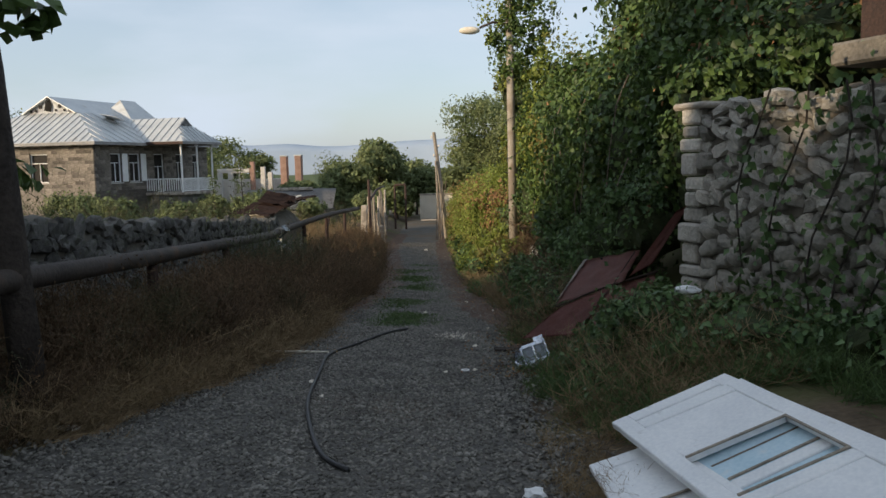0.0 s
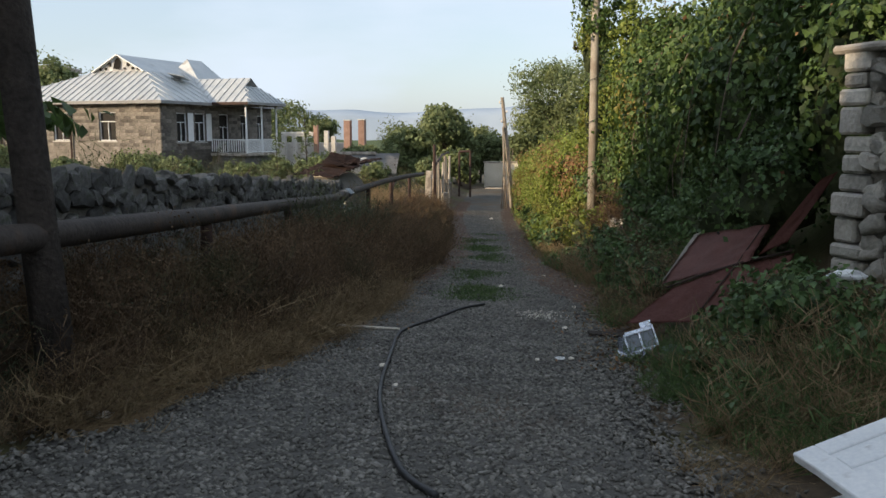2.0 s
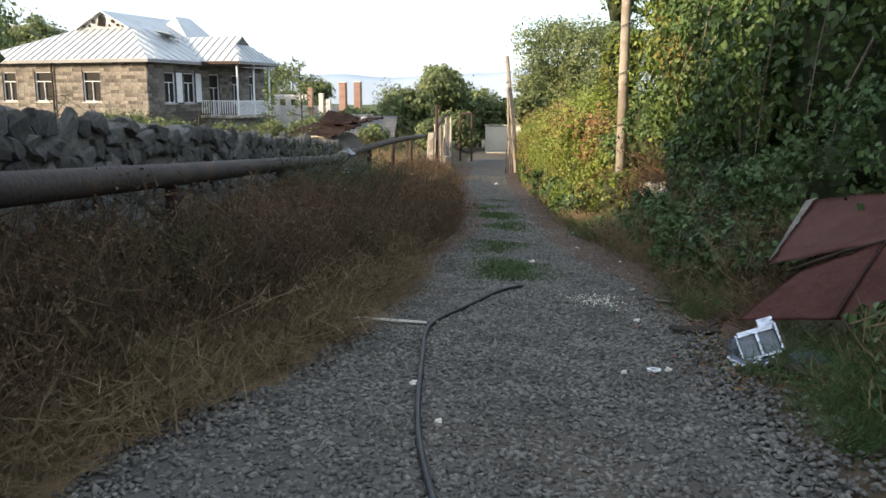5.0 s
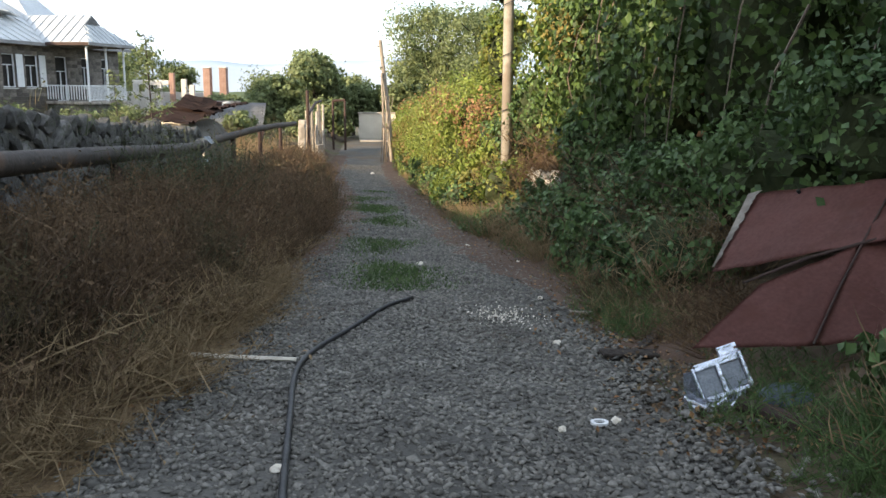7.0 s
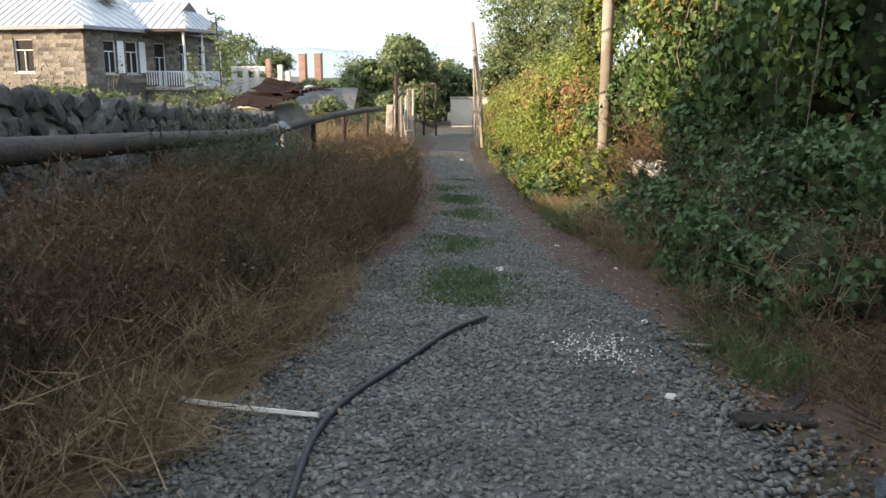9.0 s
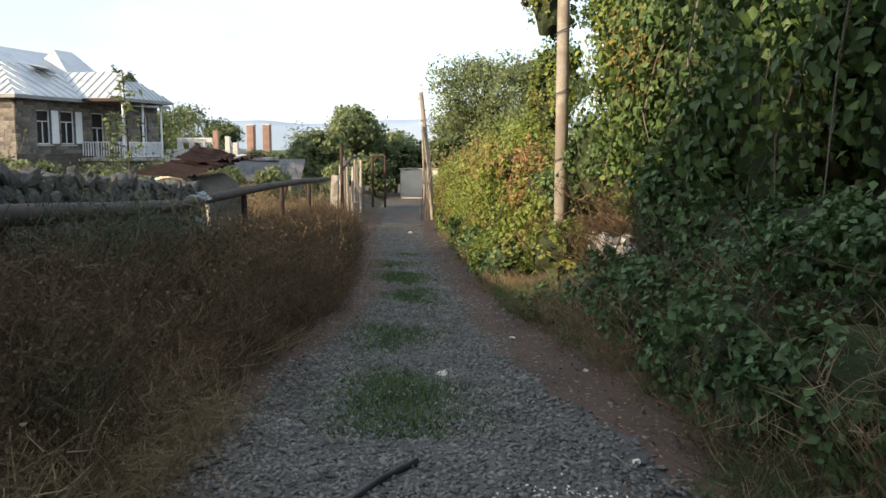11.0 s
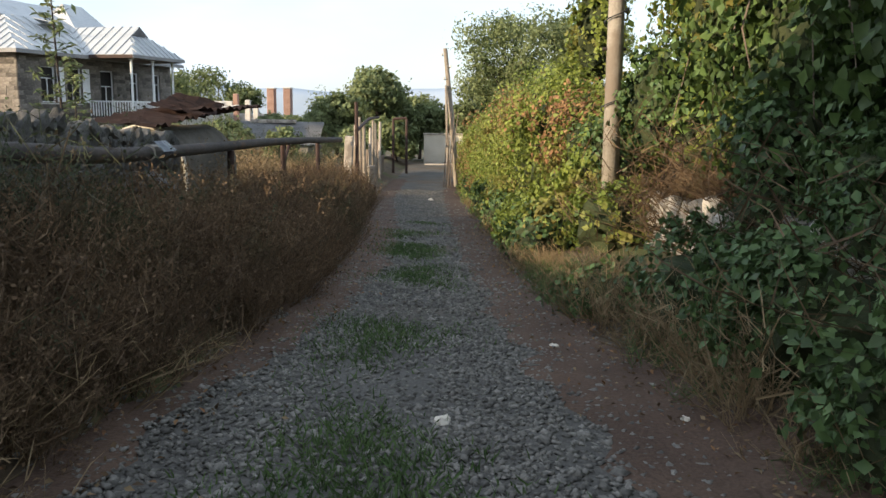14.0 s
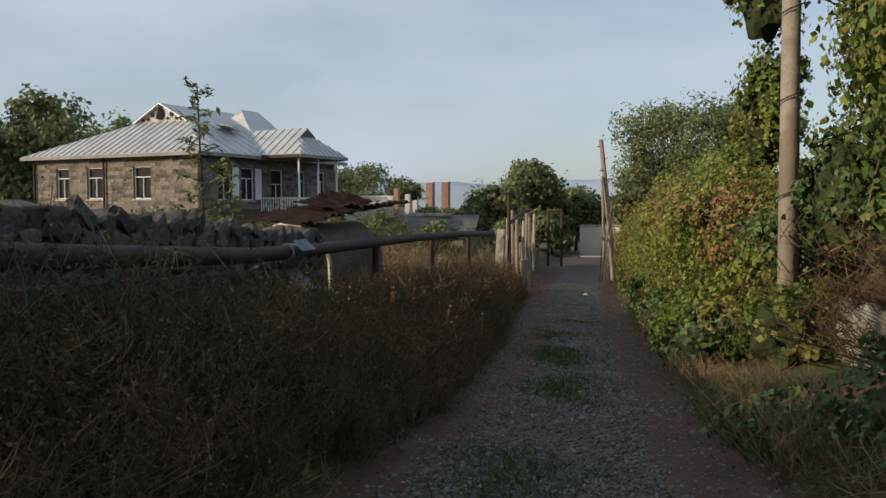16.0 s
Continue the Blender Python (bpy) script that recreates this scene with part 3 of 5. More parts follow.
    part("fascia", box((mid - hw, fy - 0.02, pl - 0.18), (mid + hw, fy + 0.02, pl - 0.02)), M_SLATE, h)
    part("fascia", box((mid - hw - 0.02, fy + 0.02, pl - 0.18), (mid - hw + 0.02, -0.62, pl - 0.02)), M_RUST, h)
    part("porch_ceiling", box((mid - hw + 0.1, fy + 0.1, pl - 0.2), (mid + hw - 0.1, -0.14, pl - 0.16)), M_WOOD, h)
    part("eave_board", box((-0.62, -0.62, EAVE - 0.14), (-0.58, HY + 0.6, EAVE + 0.04)), M_SLATE, h)
    part("eave_board", box((-0.58, -0.62, EAVE - 0.14), (HX + 0.6, -0.58, EAVE + 0.04)), M_SLATE, h)
    return h


stone_house()


# ---- walls of rubble ----
def wall_line(name, p, q, h0, h1, top0, top1, thick, m_core, m_stone, label, seed, size, kind="structure", ragged=0.06, limit=300):
    """A rubble wall from p to q, whose face looks to the right of that way; top0 and top1 are the heights of its top."""
    p, q = Vector(p), Vector(q)
    d = q - p
    L = d.length
    ang = math.degrees(math.atan2(d.y, d.x))
    base = min(h0, h1)
    ob = empty(name, Matrix(), label, "wall", kind=kind)
    shear = Matrix.Identity(4)
    shear[2][0] = (top1 - top0) / L
    frame_m = Matrix.Translation((p.x, p.y, 0)) @ pose(0, 0, 0, 0, 0, ang) @ Matrix.Translation((0, 0, top0)) 
    H = max(top0 - h0, top1 - h1)
    bm = bmesh.new()
    n = max(6, int(L / 0.25))
    prev = None
    for i in range(n + 1):
        x = L * i / n
        tz = (top1 - top0) * x / L + ragged * 2 * noise.noise(Vector((x * 1.7, seed, 0)))
        bz = (top1 - top0) * x / L - H
        ring = [bm.verts.new(frame_m @ Vector(c)) for c in ((x, 0.03, bz), (x, 0.03, tz), (x, thick * 0.5, tz + 0.05), (x, thick, tz), (x, thick, bz))]
        if prev:
            for k in range(4):
                bm.faces.new((prev[k], prev[k + 1], ring[k + 1], ring[k]))
        else:
            bm.faces.new(ring)
        prev = ring
    bm.faces.new(prev[::-1])
    bmesh.ops.recalc_face_normals(bm, faces=bm.faces)
    part("wall_core", bm, m_core, ob)
    face = empty("wall_face", frame_m @ Matrix.Translation((0, 0, 0)))
    face.parent = ob
    rubble_slope(face, L, H, (top1 - top0) / L, m_stone, seed, size, limit)
    return ob


def rubble_slope(face, L, H, slope, material, seed, size, limit):
    g = random.Random(seed)
    metas = []
    for k in range(9):
        bm = bmesh.new()
        bmesh.ops.create_icosphere(bm, subdivisions=2, radius=0.5)
        for v in bm.verts:
            c = v.co.copy()
            for ax in range(3):
                c[ax] = max(-0.36, min(0.36, c[ax]))
            v.co = c * (1.28 + 0.55 * noise.noise(v.co * 2.8 + Vector((k * 7.3 + seed, k, 0))))
        me = bpy.data.meshes.new("stone")
        bm.to_mesh(me)
        bm.free()
        me.materials.append(material)
        metas.append(me)
    shapes = [(np.array([v.co[:] for v in me.vertices]), np.array([p.vertices[:] for p in me.polygons])) for me in metas]
    rest = []
    z, n = 0.03, 0
    while z > -H and n < 3 * limit:
        h = size * g.uniform(0.6, 1.05)
        x = g.uniform(-0.08, 0)
        while x < L:
            w = size * g.uniform(0.65, 1.6)
            hh = h * g.uniform(0.8, 1.2)
            pick = g.randrange(len(metas))
            place = Matrix.Translation((min(x + w / 2, L - 0.05), 0.03, z - h / 2 + slope * x + g.uniform(-0.06, 0.06))) @ pose(0, 0, 0, 0, g.uniform(-40, 40), 0) @ Matrix.Diagonal((w * 1.0, g.uniform(0.08, 0.20), hh * 1.06, 1))
            if n < limit:
                o = new("stone", metas[pick])
                o.parent = face
                o.matrix_local = place
            else:
                A = np.array(place)
                rest.append((shapes[pick][0] @ A[:3, :3].T + A[:3, 3], shapes[pick][1]))
            n += 1
            x += w
        z -= h
    if rest:
        np_thing("rubble_fill", *merged(rest), material, face, kind="stuff")


wall_line("wall_east", (2.73, 4.5), (4.95, -0.7), -0.25, 0.2, 1.90, 2.05, 0.45, M_MORTAR, M_ROCK, "rough limestone rubble retaining wall with creepers", 4, 0.145)
wall_line("wall_west", (-2.95, 0.2), (-4.46, 19.6), 0.1, -1.1, 1.30, 0.02, 0.45, M_MORTAR, M_DARKROCK, "old grey rubble wall along the weedy bank", 8, 0.23)
wall_line("wall_low", (2.1, 16.4), (2.35, 8.2), -1.4, -0.8, -0.46, -0.02, 0.4, M_DARKROCK, M_ROCK, "low rubble wall half hidden under brambles", 11, 0.17)


# dressed end and slab of the retaining wall
def wall_end():
    ob = empty("wall_pier", Matrix(), "pale dressed stone pier at the wall's end", "wall", kind="structure")
    g = random.Random(5)
    z = -0.3
    m = pose(2.70, 4.60, 0, 0, 0, -67)
    while z < 1.85:
        h = g.uniform(0.11, 0.22)
        part("pier_stone", box((-0.15 + g.uniform(-0.03, 0.03), -0.05 + g.uniform(-0.03, 0.03), z), (0.08 + g.uniform(-0.06, 0.06), 0.44, z + h - 0.012), 0.02, m), M_ROCK, ob)
        z += h
    part("cap_slab", box((-0.24, -0.09, 1.91), (0.20, 0.46, 1.97), 0.02, m), M_CONCRETE, ob)


wall_end()


def slab_beam():
    m = pose(3.35, 3.3, 2.1, 0, 0, -67)
    b = tagged(part("concrete_beam", box((0, -0.15, 0), (4.2, 0.35, 0.16), 0.02, m), M_MORTAR), "grey concrete beam lying along the wall's top", "beam")
    tagged(part("rusty_panel", box((0.1, 0.02, 0.16), (4.0, 0.08, 0.95), 0.01, m), M_RUST), "rust-brown metal panel standing on the beam", "panel")


slab_beam()


# ---- pipe line ----
def pipe_line():
    pts = [(-2.2, -3, 1.05), (-2.42, 2, 0.80), (-2.72, 6, 0.55), (-3.1, 10, 0.31), (-3.35, 12.5, 0.15), (-3.7, 15.5, -0.03), (-3.95, 18, -0.10), (-4.1, 24, -0.17), (-4.15, 29, -0.28), (-4.1, 34, -0.42)]
    ob = tagged(part("gas_pipe", tube(pts, [0.085] * len(pts), 16), M_PIPE, smooth=True), "thick weathered pipe running along the bank on short posts", "pipe")
    for x, y, z in ((-2.72, 6, 0.55), (-3.1, 10, 0.31), (-4.03, 21.0, -0.13), (-4.12, 25.5, -0.2), (-4.14, 30, -0.3)):
        part("support_post", tube([(x, y, z - 0.09), (x, y, float(land_z(x, y)) - 0.2)], [0.06, 0.07], 8), M_RUST, ob)
    part("brace", tube([(-4.12, 25.55, -0.7), (-4.12, 26.3, -0.22)], [0.035, 0.035], 6), M_RUST, ob)
    part("collar", tube([(-3.82, 16.75, -0.06), (-3.86, 17.15, -0.075)], [0.105, 0.105], 12), M_CONCRETE, ob)
    bm = bmesh.new()
    g = random.Random(2)
    grid = [[bm.verts.new((-3.86 + 0.15 * math.sin(u * 1.6) + g.uniform(-0.02, 0.02) + 0.10, 16.75 + 0.45 * v / 4 + g.uniform(-0.02, 0.02), 0.08 - 0.62 * u / 5)) for v in range(5)] for u in range(6)]
    for u in range(5):
        for v in range(4):
            bm.faces.new((grid[u][v], grid[u + 1][v], grid[u + 1][v + 1], grid[u][v + 1]))
    bmesh.ops.solidify(bm, geom=list(bm.faces), thickness=0.008)
    tagged(part("plastic_rag", bm, M_LENS), "torn grey plastic sheet hanging over the pipe", "rag")


pipe_line()


# ---- plastered vault and its rusted cover ----
def vault():
    ob = empty("clay_oven", pose(-5.1, 21.2, -0.84, 0, 0, -4), "pale plastered barrel-shaped outdoor oven", "oven")
    bm = bmesh.new()
    rings = []
    for i in range(9):
        y = -1.15 + 2.3 * i / 8
        ring = []
        for k in range(15):
            a = math.pi * k / 14
            r = 1 + 0.04 * noise.noise(Vector((a * 2, y, 0)))
            ring.append(bm.verts.new((math.cos(a) * 0.72 * r, y, max(0, math.sin(a)) ** 0.6 * 1.05 * r)))
        rings.append(ring)
    for r0, r1 in zip(rings, rings[1:]):
        for k in range(14):
            bm.faces.new((r0[k], r0[k + 1], r1[k + 1], r1[k]))
    bm.faces.new(rings[0])
    bm.faces.new(rings[-1][::-1])
    bmesh.ops.recalc_face_normals(bm, faces=bm.faces)
    part("shell", bm, M_MORTAR, ob, smooth=True)
    part("edge_rim", tube([(math.cos(a) * 0.71, -1.16, max(0, math.sin(a)) ** 0.6 * 1.04) for a in np.linspace(0, math.pi, 15)], [0.035] * 15, 6), M_LIMEWASH, ob)
    part("plinth", box((-0.8, -1.2, -0.9), (0.8, 1.2, 0.02), 0.03), M_DARKROCK, ob)
    def corrugated(name, w, l, m, bend, label):
        b = bmesh.new()
        nx, ny = 40, 8
        gr = [[b.verts.new(m @ Vector((w * (i / nx - 0.5), l * (j / ny - 0.5), 0.028 * math.sin(i * 1.57) + bend * (i / nx - 0.5) ** 2 + 0.06 * noise.noise(Vector((i * 0.2, j * 0.5, bend)))))) for j in range(ny + 1)] for i in range(nx + 1)]
        for i in range(nx):
            for j in range(ny):
                b.faces.new((gr[i][j], gr[i + 1][j], gr[i + 1][j + 1], gr[i][j + 1]))
        bmesh.ops.solidify(b, geom=list(b.faces), thickness=0.012)
        return tagged(part(name, b, M_RUST), label, "roof sheet", "rusted sheets on the oven")
    corrugated("rusted_sheet", 2.5, 1.1, pose(-4.95, 20.2, 0.38, 4, -5, 84), -0.12, "dark rusted corrugated sheet lying over the oven")
    corrugated("rusted_sheet", 2.5, 1.0, pose(-4.7, 22.1, 0.45, -8, -2, 80), 0.10, "curled rusted corrugated sheet lying on the pile")
    corrugated("rusted_sheet", 1.9, 0.9, pose(-4.85, 21.3, 0.54, 12, -7, 95), 0.18, "crumpled rusted corrugated sheet on top")
    tagged(part("pale_board", box((-0.5, -0.06, 0), (0.5, 0.06, 0.05), 0.008, pose(-4.72, 23.1, 0.50, 0, -5, 78)), M_LIMEWASH), "pale broken board on the rusted sheets", "board")


vault()


# ---- street furniture ----
def lamp_pole():
    x, y = 1.83, 16.8
    z0 = float(land_z(x, y)) - 0.2
    ob = tagged(part("street_lamp_pole", tube([(x + 0.03, y, z0), (x, y, 2.2), (x - 0.03, y, 6.6)], [0.108, 0.094, 0.078], 14), M_POLE, smooth=True), "pale concrete lamp pole overgrown with creeper at the top", "pole")
    part("lamp_arm", tube([(x - 0.1, y, 4.7), (x - 0.4, y - 0.1, 4.75), (x - 0.72, y - 0.15, 4.62)], [0.03, 0.03, 0.028], 8), M_PIPE, ob)
    bm = blob((x - 0.95, y - 0.18, 4.56), (0.26, 0.12, 0.09), 0.05, 2)
    lamp = part("lamp_head", bm, M_LIMEWASH, ob, "cream street lamp head", smooth=True)
    part("bracket", tube([(x - 0.14, y, 1.25), (x + 0.14, y, 1.25)], [0.02, 0.02], 6), M_PIPE, ob)
    for dz in (0.4, 1.4, 2.3):
        part("wire_wrap", tube([(x + 0.13 * math.cos(a), y + 0.13 * math.sin(a), dz + a * 0.05) for a in np.linspace(0, 6.3, 14)], [0.008] * 14, 5), M_RUBBER, ob)


lamp_pole()


def far_pole():
    ob = tagged(part("utility_pole", tube([(-0.25, 42.6, -2.9), (-0.55, 42.4, 0.4), (-0.86, 42.2, 3.25)], [0.13, 0.11, 0.09], 10), M_OLDWOOD), "leaning old wooden utility pole with insulators", "pole")
    for k, z in enumerate((3.0, 2.5, 2.0)):
        x = -0.86 + (3.25 - z) * 0.105
        part("insulator", blob((x + (0.16 if k % 2 else -0.16), 42.2, z), (0.05, 0.05, 0.08), 0.05, 1), M_LIMEWASH, ob)
        part("insulator_arm", tube([(x, 42.2, z - 0.05), (x + (0.16 if k % 2 else -0.16), 42.2, z - 0.06)], [0.018, 0.018], 5), M_PIPE, ob)
    part("stay", tube([(-0.62, 42.1, -2.9), (-0.8, 42.15, 1.7)], [0.06, 0.05], 8), M_OLDWOOD, ob)
    for k in range(4):
        x0 = -0.85 + 0.10 * k
        part("vine", tube([(x0, 41.9, -2.9), (x0 + 0.08, 41.9, -1.2), (x0 + 0.16 + 0.05 * k, 42.0, 0.6)], [0.025, 0.025, 0.015], 5), M_WOOD, ob)


far_pole()


def fence():
    f = empty("old_fence", Matrix(), "ramshackle fence of grey posts, slats and rusty pipes", "fence")
    g = random.Random(9)
    for k in range(7):
        y = 35.2 + k * 1.5
        x = -3.75 - 0.02 * k
        z = float(land_z(x, y))
        part("post", tube([(x, y, z - 0.2), (x + g.uniform(-0.06, 0.06), y, 0.2 + g.uniform(-0.35, 0.2))], [0.07, 0.06], 8), M_OLDWOOD if k % 3 else M_CONCRETE, f)
    part("tall_post", tube([(-3.66, 35.0, -2.7), (-3.70, 35.0, 0.85)], [0.07, 0.065], 8), M_RUST, f)
    part("rail", tube([(-3.7, 34.9, -0.15), (-3.85, 40, 0.25), (-3.9, 44, 0.3)], [0.06, 0.06, 0.06], 8), M_RUST, f)
    for k in range(34):
        y = 34.6 + k * 0.33 + g.uniform(-0.08, 0.08)
        x = -3.78 - 0.01 * k
        z = float(land_z(x, y))
        h = g.uniform(1.2, 2.0)
        part("slat", box((-0.012, -0.05, 0), (0.012, 0.05, h), 0, pose(x, y, z - 0.05, g.uniform(-5, 5), g.uniform(-5, 5), g.uniform(25, 60))), M_WOOD, f)
    c = tagged(part("concrete_post", box((-0.14, -0.12, -0.3), (0.14, 0.12, 1.9), 0.02, pose(-3.95, 34.4, -2.2, 0, 3, 0)), M_CONCRETE), "pale concrete gate post with the pipe's end", "post")
    part("post_stub", box((-0.16, -0.16, -0.3), (0.16, 0.16, 1.25), 0.03, pose(-3.3, 36.8, -2.68, 0, -4, 10)), M_OLDWOOD, c)
    gt = empty("metal_gate", Matrix(), "rusty pipe gate frame by the lane", "gate")
    for a, b in (((-3.05, 50, -2.8), (-3.05, 50, 0.2)), ((-3.75, 50, -2.8), (-3.75, 50, 0.2)), ((-3.75, 50, 0.2), (-3.05, 50, 0.25))):
        part("gate_bar", tube([a, b], [0.07, 0.07], 8), M_RUST, gt)
    low = empty("low_wall", Matrix(), "low dark plank fence behind the slats", "fence")
    for k in range(8):
        part("plank", box((-0.03, 0, 0), (0.03, 0.5, 0.9), 0.01, pose(-4.1, 44 + k * 0.55, -2.5, 0, g.uniform(-3, 3), 0)), M_WOOD, low)


fence()


def end_wall():
    w = empty("wall_end", Matrix(), "sunlit limewashed wall at the lane's end", "wall", kind="structure")
    part("wall_panel", box((-2.65, 60, -3.3), (3.5, 60.3, -0.85), 0.03), M_LIMEWASH, w)
    part("coping", box((-2.72, 59.93, -0.85), (3.6, 60.37, -0.74), 0.02), M_CONCRETE, w)
    part("kerb_step", box((-2.5, 58.2, -2.85), (1.0, 59.9, -2.62), 0.03), M_CONCRETE, w)


end_wall()


# ---- neighbours down the hill ----
def ruin():
    r = empty("ruined_house", Matrix(), "roofless ruined brick house with standing piers", "ruin")
    g = random.Random(3)
    y = 88
    for x, top in ((-26.6, 1.5), (-25.4, 1.4), (-24.2, 1.5), (-22.9, 2.2), (-21.7, 1.6), (-20.9, 1.2)):
        part("pier", box((x - 0.25, y, -5), (x + 0.25, y + 0.5, top + g.uniform(-0.2, 0.2)), 0.04), M_REDBRICK if top > 1.65 else M_PLASTER, r)
    part("lintel", box((-26.9, y + 0.05, 1.0), (-23.2, y + 0.45, 1.5), 0.05), M_PLASTER, r)
    part("ruin_wall", box((-29.3, y + 2, -5), (-20, y + 2.5, 0.3), 0.05), M_PLASTER, r)
    for x, top in ((-18.9, 2.7), (-17.3, 2.75)):
        part("chimney_stack", box((x - 0.36, y - 2, -5), (x + 0.36, y - 1, top), 0.05), M_REDBRICK, r)
        part("stack_cap", box((x - 0.41, y - 2.07, top), (x + 0.41, y - 0.93, top + 0.12), 0.02), M_PLASTER, r)
    s_ = empty("grey_shed", Matrix(), "low shed with a grey sheet roof", "shed")
    bm = bmesh.new()
    vs = [bm.verts.new(p) for p in ((-15.5, 52, -1.35), (-8.3, 53, -1.35), (-8.8, 58, -0.1), (-15.2, 57, -0.1))]
    bm.faces.new(vs)
    bmesh.ops.solidify(bm, geom=list(bm.faces), thickness=0.1)
    part("roof", bm, M_SLATE, s_)
    part("shed_wall", box((-15, 52.6, -3.2), (-8.8, 57, -1.5), 0.02), M_MORTAR, s_)
    part("roof_cap", box((-13.2, 56.9, -0.2), (-10.4, 57.3, 0.02), 0.02), M_CONCRETE, s_)
    b = empty("long_building", pose(-95, 118, 0, 0, 0, 12), "long flat-roofed building far behind the trees", "building")
    part("wall", box((-22, 0, -4), (22, 8, 11.2)), M_PLASTER, b)
    part("roof_slab", box((-23, -0.8, 11.2), (23, 8.8, 11.9), 0.05), M_CONCRETE, b)
    for k in range(16):
        part("window", box((-20.7 + k * 2.7, -0.06, 8.6), (-19.2 + k * 2.7, 0.0, 10.4)), M_DARK, b)


ruin()


# ---- trees ----
def tree(x, y, height, spread, label, kind="tree", n=2600, size=0.16, trunk=0.16, seed=0, base=None, blobs=11, crown_from=0.35):
    g = np.random.default_rng(seed + 100)
    z0 = float(land_z(x, y)) - 0.1 if base is None else base
    ob = empty("tree", Matrix(), label, "tree")
    top = Vector((x + g.uniform(-0.2, 0.2) * spread, y, z0 + height * 0.75))
    root = Vector((x, y, z0))
    bm = tube([root, root.lerp(top, 0.5) + Vector((g.uniform(-0.1, 0.1), 0, 0)), top], [trunk, trunk * 0.7, trunk * 0.25], 9, 0.3)
    part("trunk", bm, M_BARK, ob)
    pairs = []
    for k in range(blobs):
        a = 2 * math.pi * k / blobs + g.uniform(0, 0.8)
        rr = spread * g.uniform(0.25, 0.7) if k else 0
        c = (x + math.cos(a) * rr, y + math.sin(a) * rr, z0 + height * g.uniform(crown_from + 0.1, 0.85) if k else z0 + height * 0.82)
        s_ = spread * g.uniform(0.32, 0.52)
        part("limb", tube([root.lerp(top, g.uniform(0.35, 0.8)), Vector(c)], [trunk * 0.35, trunk * 0.1], 6), M_BARK, ob)
        C, out = on_blob(c, (s_, s_, s_ * g.uniform(0.7, 1.0)), n // blobs, 0.5, 0.75, g, low=-1)
        pairs.append(leaves(C, out, size, 0.7, 0.5, g))
    np_thing("crown", *merged(pairs), LEAF[kind], ob)
    return ob


def far_trees():
    g = random.Random(21)
    behind = [(-36, 66, 8.0, 4.0), (-30, 72, 6.8, 3.6), (-26, 76, 7.6, 3.6), (-31, 84, 7.4, 3.8), (-27.5, 96, 10.2, 4.0), (-31.5, 98, 9.6, 4.0), (-23.6, 97, 8.2, 2.8), (-15, 102, 7.4, 4), (-46, 76, 12.5, 5.5), (-52, 78, 12, 5), (-11, 95, 6, 4), (-14.2, 74, 3.4, 2.2),
             (-5.9, 64, 6.5, 2.7), (-8.3, 60, 3.8, 2.3), (-5.2, 66, 4.8, 2.6)]
    beside = [(-3.6, 72, 5.2, 2.4), (-2.0, 68, 4.2, 2.2), (2.5, 66, 5.0, 3.2), (2.4, 57, 7.9, 3.3), (5.2, 57, 7.6, 3.4), (1.0, 60.8, 3.4, 2.0),
             (5.5, 48, 6.5, 3.0), (-41.5, 58.5, 11.5, 5.0), (-47, 54, 11.5, 5.5), (-62, 62, 10, 6), (-44, 80, 9, 5), (-15.6, 50, 1.9, 1.5), (-4.3, 58, 2.6, 1.4), (-5.0, 48, 2.3, 1.2), (-12.5, 60, 2.4, 1.6)]
    beside += [(-17.6, 40.5, 2.3, 1.6), (-14.2, 40, 1.9, 1.5), (-20.5, 41.5, 2.4, 1.7), (-24.5, 40.5, 2.2, 1.6), (-11, 44, 2.2, 1.7), (-9.3, 37, 2.0, 1.3), (-28.5, 40, 3.2, 2.0), (-7.2, 40, 2.1, 1.3)]
    for k, (x, y, h, s_) in enumerate(behind + beside):
        tree(x, y, h, s_, g.choice(["leafy green tree with an uneven crown", "broad dark-green tree behind the yards", "young green tree with a loose crown"]), "tree",
             n=11000 if y < 62 else 7000, trunk=0.15, size=0.18 if y < 58 and s_ < 4.5 else 0.30 if s_ < 4.5 else 0.42, seed=k, crown_from=0.2)


far_trees()


